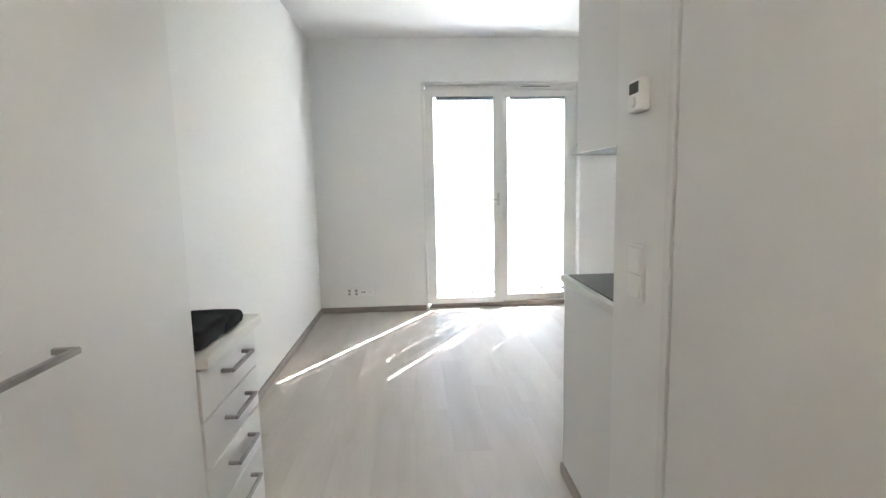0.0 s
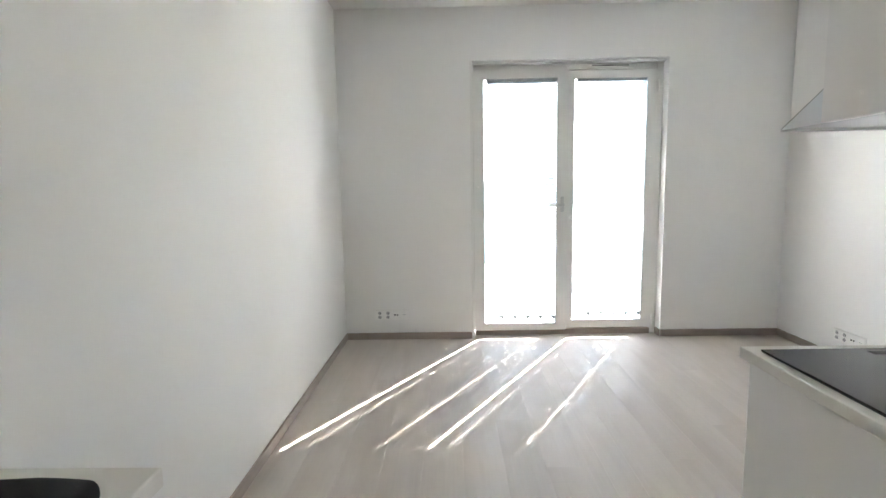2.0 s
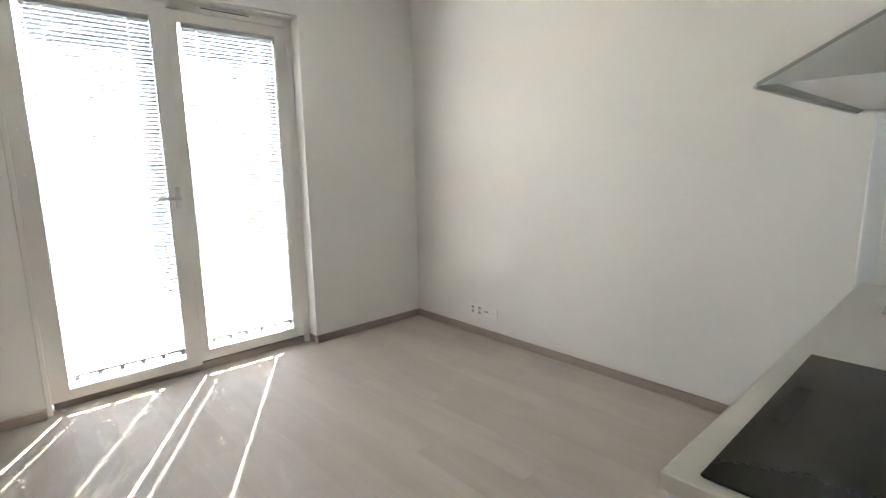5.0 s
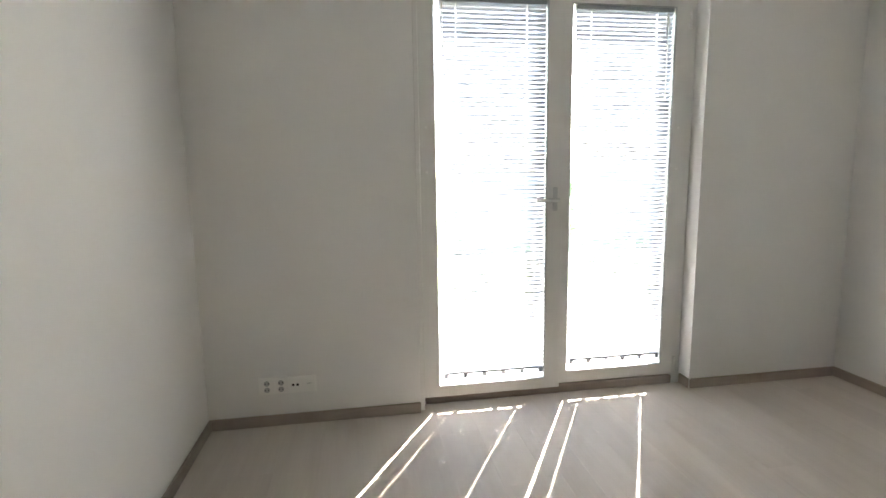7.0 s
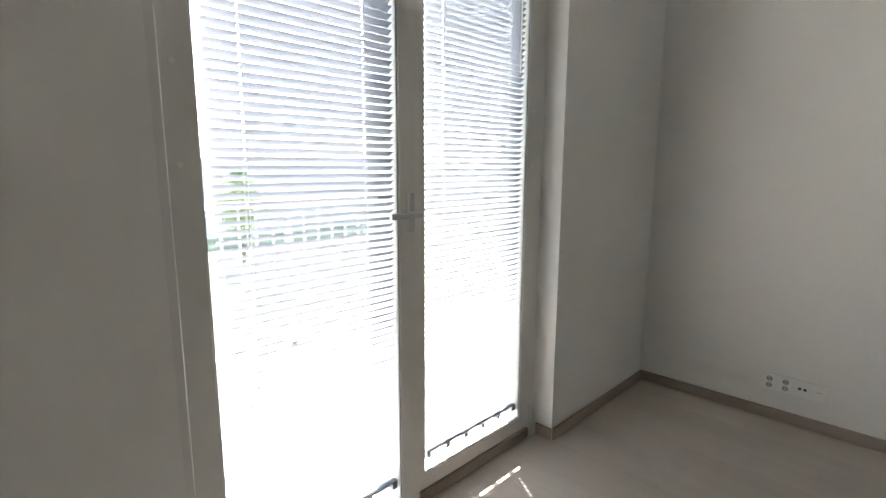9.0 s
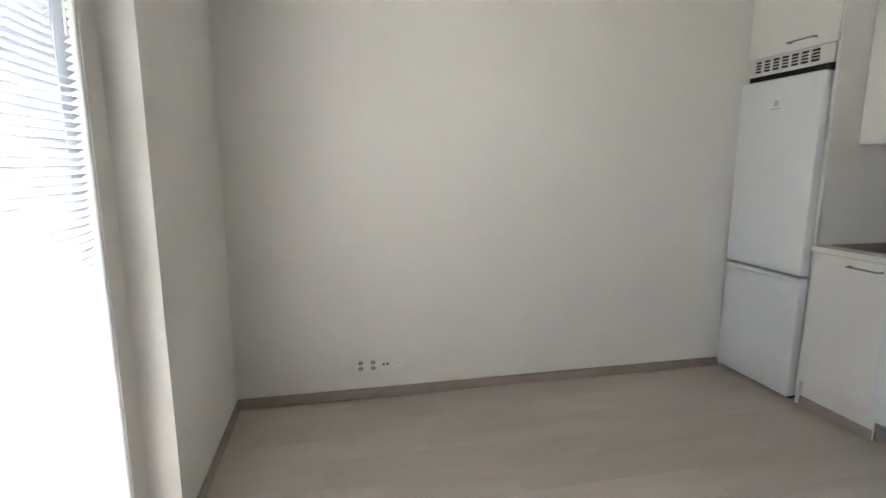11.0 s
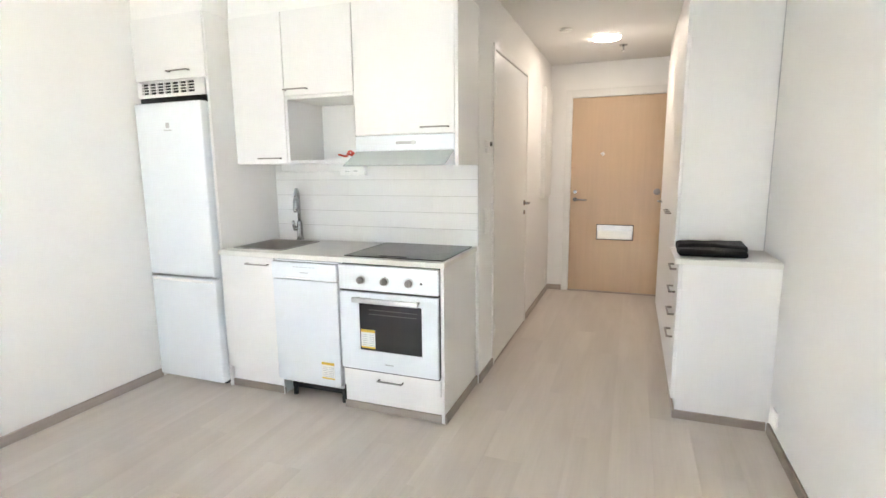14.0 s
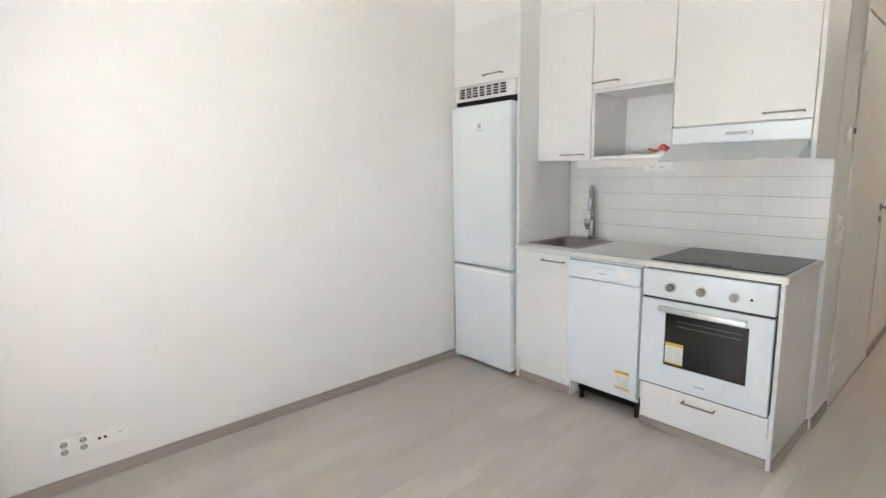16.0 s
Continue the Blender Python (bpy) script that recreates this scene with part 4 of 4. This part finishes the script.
cyl_in(bm, (0.861, -2.66, HL - 0.05), (0.861, -2.66, HL - 0.053), 0.016, n=16)
part("head", bm, CHROME, sp)
# flat white ceiling cap of unknown use
cc = thing("ceiling_disc", (1.28, -1.95, HL), "small round flat white disc on the corridor ceiling", "smoke detector")
part("cover", smooth(cyl((1.28, -1.95, HL), (1.28, -1.95, HL - 0.012), 0.052, 0.046, n=28)), PLASTIC, cc)

# ---- outside: balcony and beyond ----
single("balcony_floor", box(-0.6, 4.4, YW + 0.32, 5.0, -0.20, -0.03), CONCRETE, "bare pale concrete balcony slab", "balcony floor", kind="structure")
# unseen slab, added overhead; its slanted edge sets the shadow line on the slats
single("unseen_shade_slab", prism([(-0.6, YW + 0.32), (3.3, YW + 0.32), (3.3, 3.82), (2.1, 3.80), (-0.6, 3.68)], "z", 2.60, 2.78), CONCRETE, "unseen concrete slab added overhead to shade the upper blinds", "balcony slab", kind="structure")
rl = thing("balcony_railing", (1.9, 4.92, -0.03), "grey metal balcony railing with upright bars", "railing")
part("top_rail", box(-0.6, 4.4, 4.89, 4.94, 1.02, 1.06, 0.005), RAIL, rl)
part("bottom_rail", box(-0.6, 4.4, 4.90, 4.93, 0.06, 0.09, 0.003), RAIL, rl)
for i in range(6):
    x = -0.55 + 0.98 * i
    part("post", box(x - 0.02, x + 0.02, 4.90, 4.94, -0.03, 1.02), RAIL, rl)
for i in range(44):
    x = -0.52 + 0.112 * i
    part("bar", cyl((x, 4.915, 0.09), (x, 4.915, 1.02), 0.007, n=8), RAIL, rl)
single("lower_storeys", box(-0.2, XR + 0.2, YE - 0.2, YW + 0.32, -7.0, -0.1), PLASTER, "rendered storeys of the house below the flat", "house", kind="structure")
single("ground", box(-900, 900, -900, 1500, -7.2, -7.0), GRASS, "wide pale dry lawn below the building", "ground", kind="structure")


def tree(x, y, h, seed):
    rnd = random.Random(seed)
    t = thing("tree", (x, y, -7.0), "leafy green deciduous tree on the lawn", "tree", group="trees outside")
    bm = tube([(x, y, -7.0), (x + 0.1, y, -7 + h * 0.35), (x - 0.05, y + 0.1, -7 + h * 0.75)], [0.20, 0.14, 0.05], 10)
    for k in range(9):
        a, z = rnd.uniform(0, 6.28), -7 + h * rnd.uniform(0.35, 0.7)
        l = h * rnd.uniform(0.16, 0.27)
        tube_in(bm, [(x, y, z), (x + l * 0.6 * math.cos(a), y + l * 0.6 * math.sin(a), z + l * 0.5), (x + l * math.cos(a), y + l * math.sin(a), z + l)], [0.06, 0.04, 0.015], 6)
    part("trunk", bm, BARK, t)
    vs, fs = [], []
    for k in range(3200):
        u, a, w = rnd.random(), rnd.uniform(0, 6.28), rnd.random() ** 0.45
        zz = 0.30 + 0.70 * u
        r = h * 0.27 * math.sin(math.pi * min(1, 0.12 + 0.85 * u)) * w * (0.8 + 0.35 * math.sin(5 * a + 9 * u))
        c = Vector((x + r * math.cos(a), y + r * math.sin(a), -7 + h * zz))
        d1 = Vector((rnd.uniform(-1, 1), rnd.uniform(-1, 1), rnd.uniform(-1, 1))).normalized() * rnd.uniform(0.10, 0.2)
        d2 = d1.orthogonal().normalized() * d1.length * 0.6
        n = len(vs)
        vs += [c - d1, c + d2, c + d1, c - d2]
        fs.append((n, n + 1, n + 2, n + 3))
    me = bpy.data.meshes.new("crown")
    me.from_pydata([tuple(v) for v in vs], [], fs)
    me.materials.append(LEAF)
    o = new("crown", me)
    o.parent = t
    o.location = (-x, -y, 7.0)
    return t

for i, (x, y, h) in enumerate(((-7, 42, 7.2), (19, 44, 8.0), (-19, 46, 8))):
    tree(x, y, h, i + 3)


def far_house(x0, x1, y0, y1, h, storeys):
    b = thing("apartment_building", ((x0 + x1) / 2, (y0 + y1) / 2, -7), "pale rendered apartment building behind the trees", "building", group="far buildings")
    part("wall", box(x0, x1, y0, y1, -7, -7 + h), PLASTER, b)
    part("roof", prism([(y0 - 0.4, -7 + h), (y1 + 0.4, -7 + h), ((y0 + y1) / 2, -7 + h + 2.0)], "x", x0 - 0.4, x1 + 0.4), ROOF, b)
    n = int((x1 - x0) / 3)
    for s in range(storeys):
        for i in range(n):
            x, z = x0 + 1.5 + 3 * i, -7 + 1.2 + s * 2.9
            w = part("window", box(x - 0.65, x + 0.65, y0 - 0.05, y0 + 0.05, z, z + 1.4, 0.02), TRIM, b)
            # panes pale grey: the sky's reflection is put into their colour
            part("pane", box(x - 0.55, x + 0.55, y0 - 0.07, y0 - 0.05, z + 0.1, z + 1.3), GREY, w)
    return b

far_house(-30, 6, 55, 66, 8.8, 3)
far_house(14, 44, 60, 71, 8.8, 3)

# ---- wall tiles behind the worktop ----
single("tile_bed", box(XC + 0.002, CX1, YK, YK + 0.0055, 0.901, 1.420), GROUT, "pale grout behind white tiles", "grout", kind="structure")
def tile_mesh(w, h):
    bm = box(0, w, 0, 0.0085, 0, h, 0.0005)
    me = bpy.data.meshes.new("tile")
    bm.to_mesh(me)
    bm.free()
    me.materials.append(TILE)
    return me
full = tile_mesh(0.2993, 0.1012)
for row in range(5):
    for col in range(5):
        t = new("tile", full)
        t.parent = kitchen_wall
        t.location = (XC + 0.004 + 0.2995 * col, YK + 0.0035, 0.9015 + 0.1035 * row)

# ---- floor planks ----
PW, PL = 0.192, 1.285
def plank_mesh(w, l):
    bm = box(0, w, 0, l, 0, 0.011, 0.0003)
    me = bpy.data.meshes.new("plank")
    bm.to_mesh(me)
    bm.free()
    me.materials.append(FLOOR)
    return me
planks = {}
def planks_between(i0, i1, ya, yb, xa, xb):
    for i in range(i0, i1):
        x0, x1 = max(xa, i * PW), min(xb, (i + 1) * PW)
        if x1 - x0 < 0.01:
            continue
        y = ya - PL * ((i * 0.37) % 1.0)
        while y < yb:
            a, b = max(y, ya), min(y + PL, yb)
            if b - a > 0.02:
                key = (round(x1 - x0, 4), round(b - a, 4))
                if key not in planks:
                    planks[key] = plank_mesh(key[0] - 0.0002, key[1] - 0.0002)
                p = new("plank", planks[key])
                p.parent = floor
                p.location = (x0, a, -0.011)
            y += PL
planks_between(0, 9, YE - 0.02, YW + 0.09, 0.0, XC)
planks_between(8, 20, YK, YW + 0.09, XC, XR)
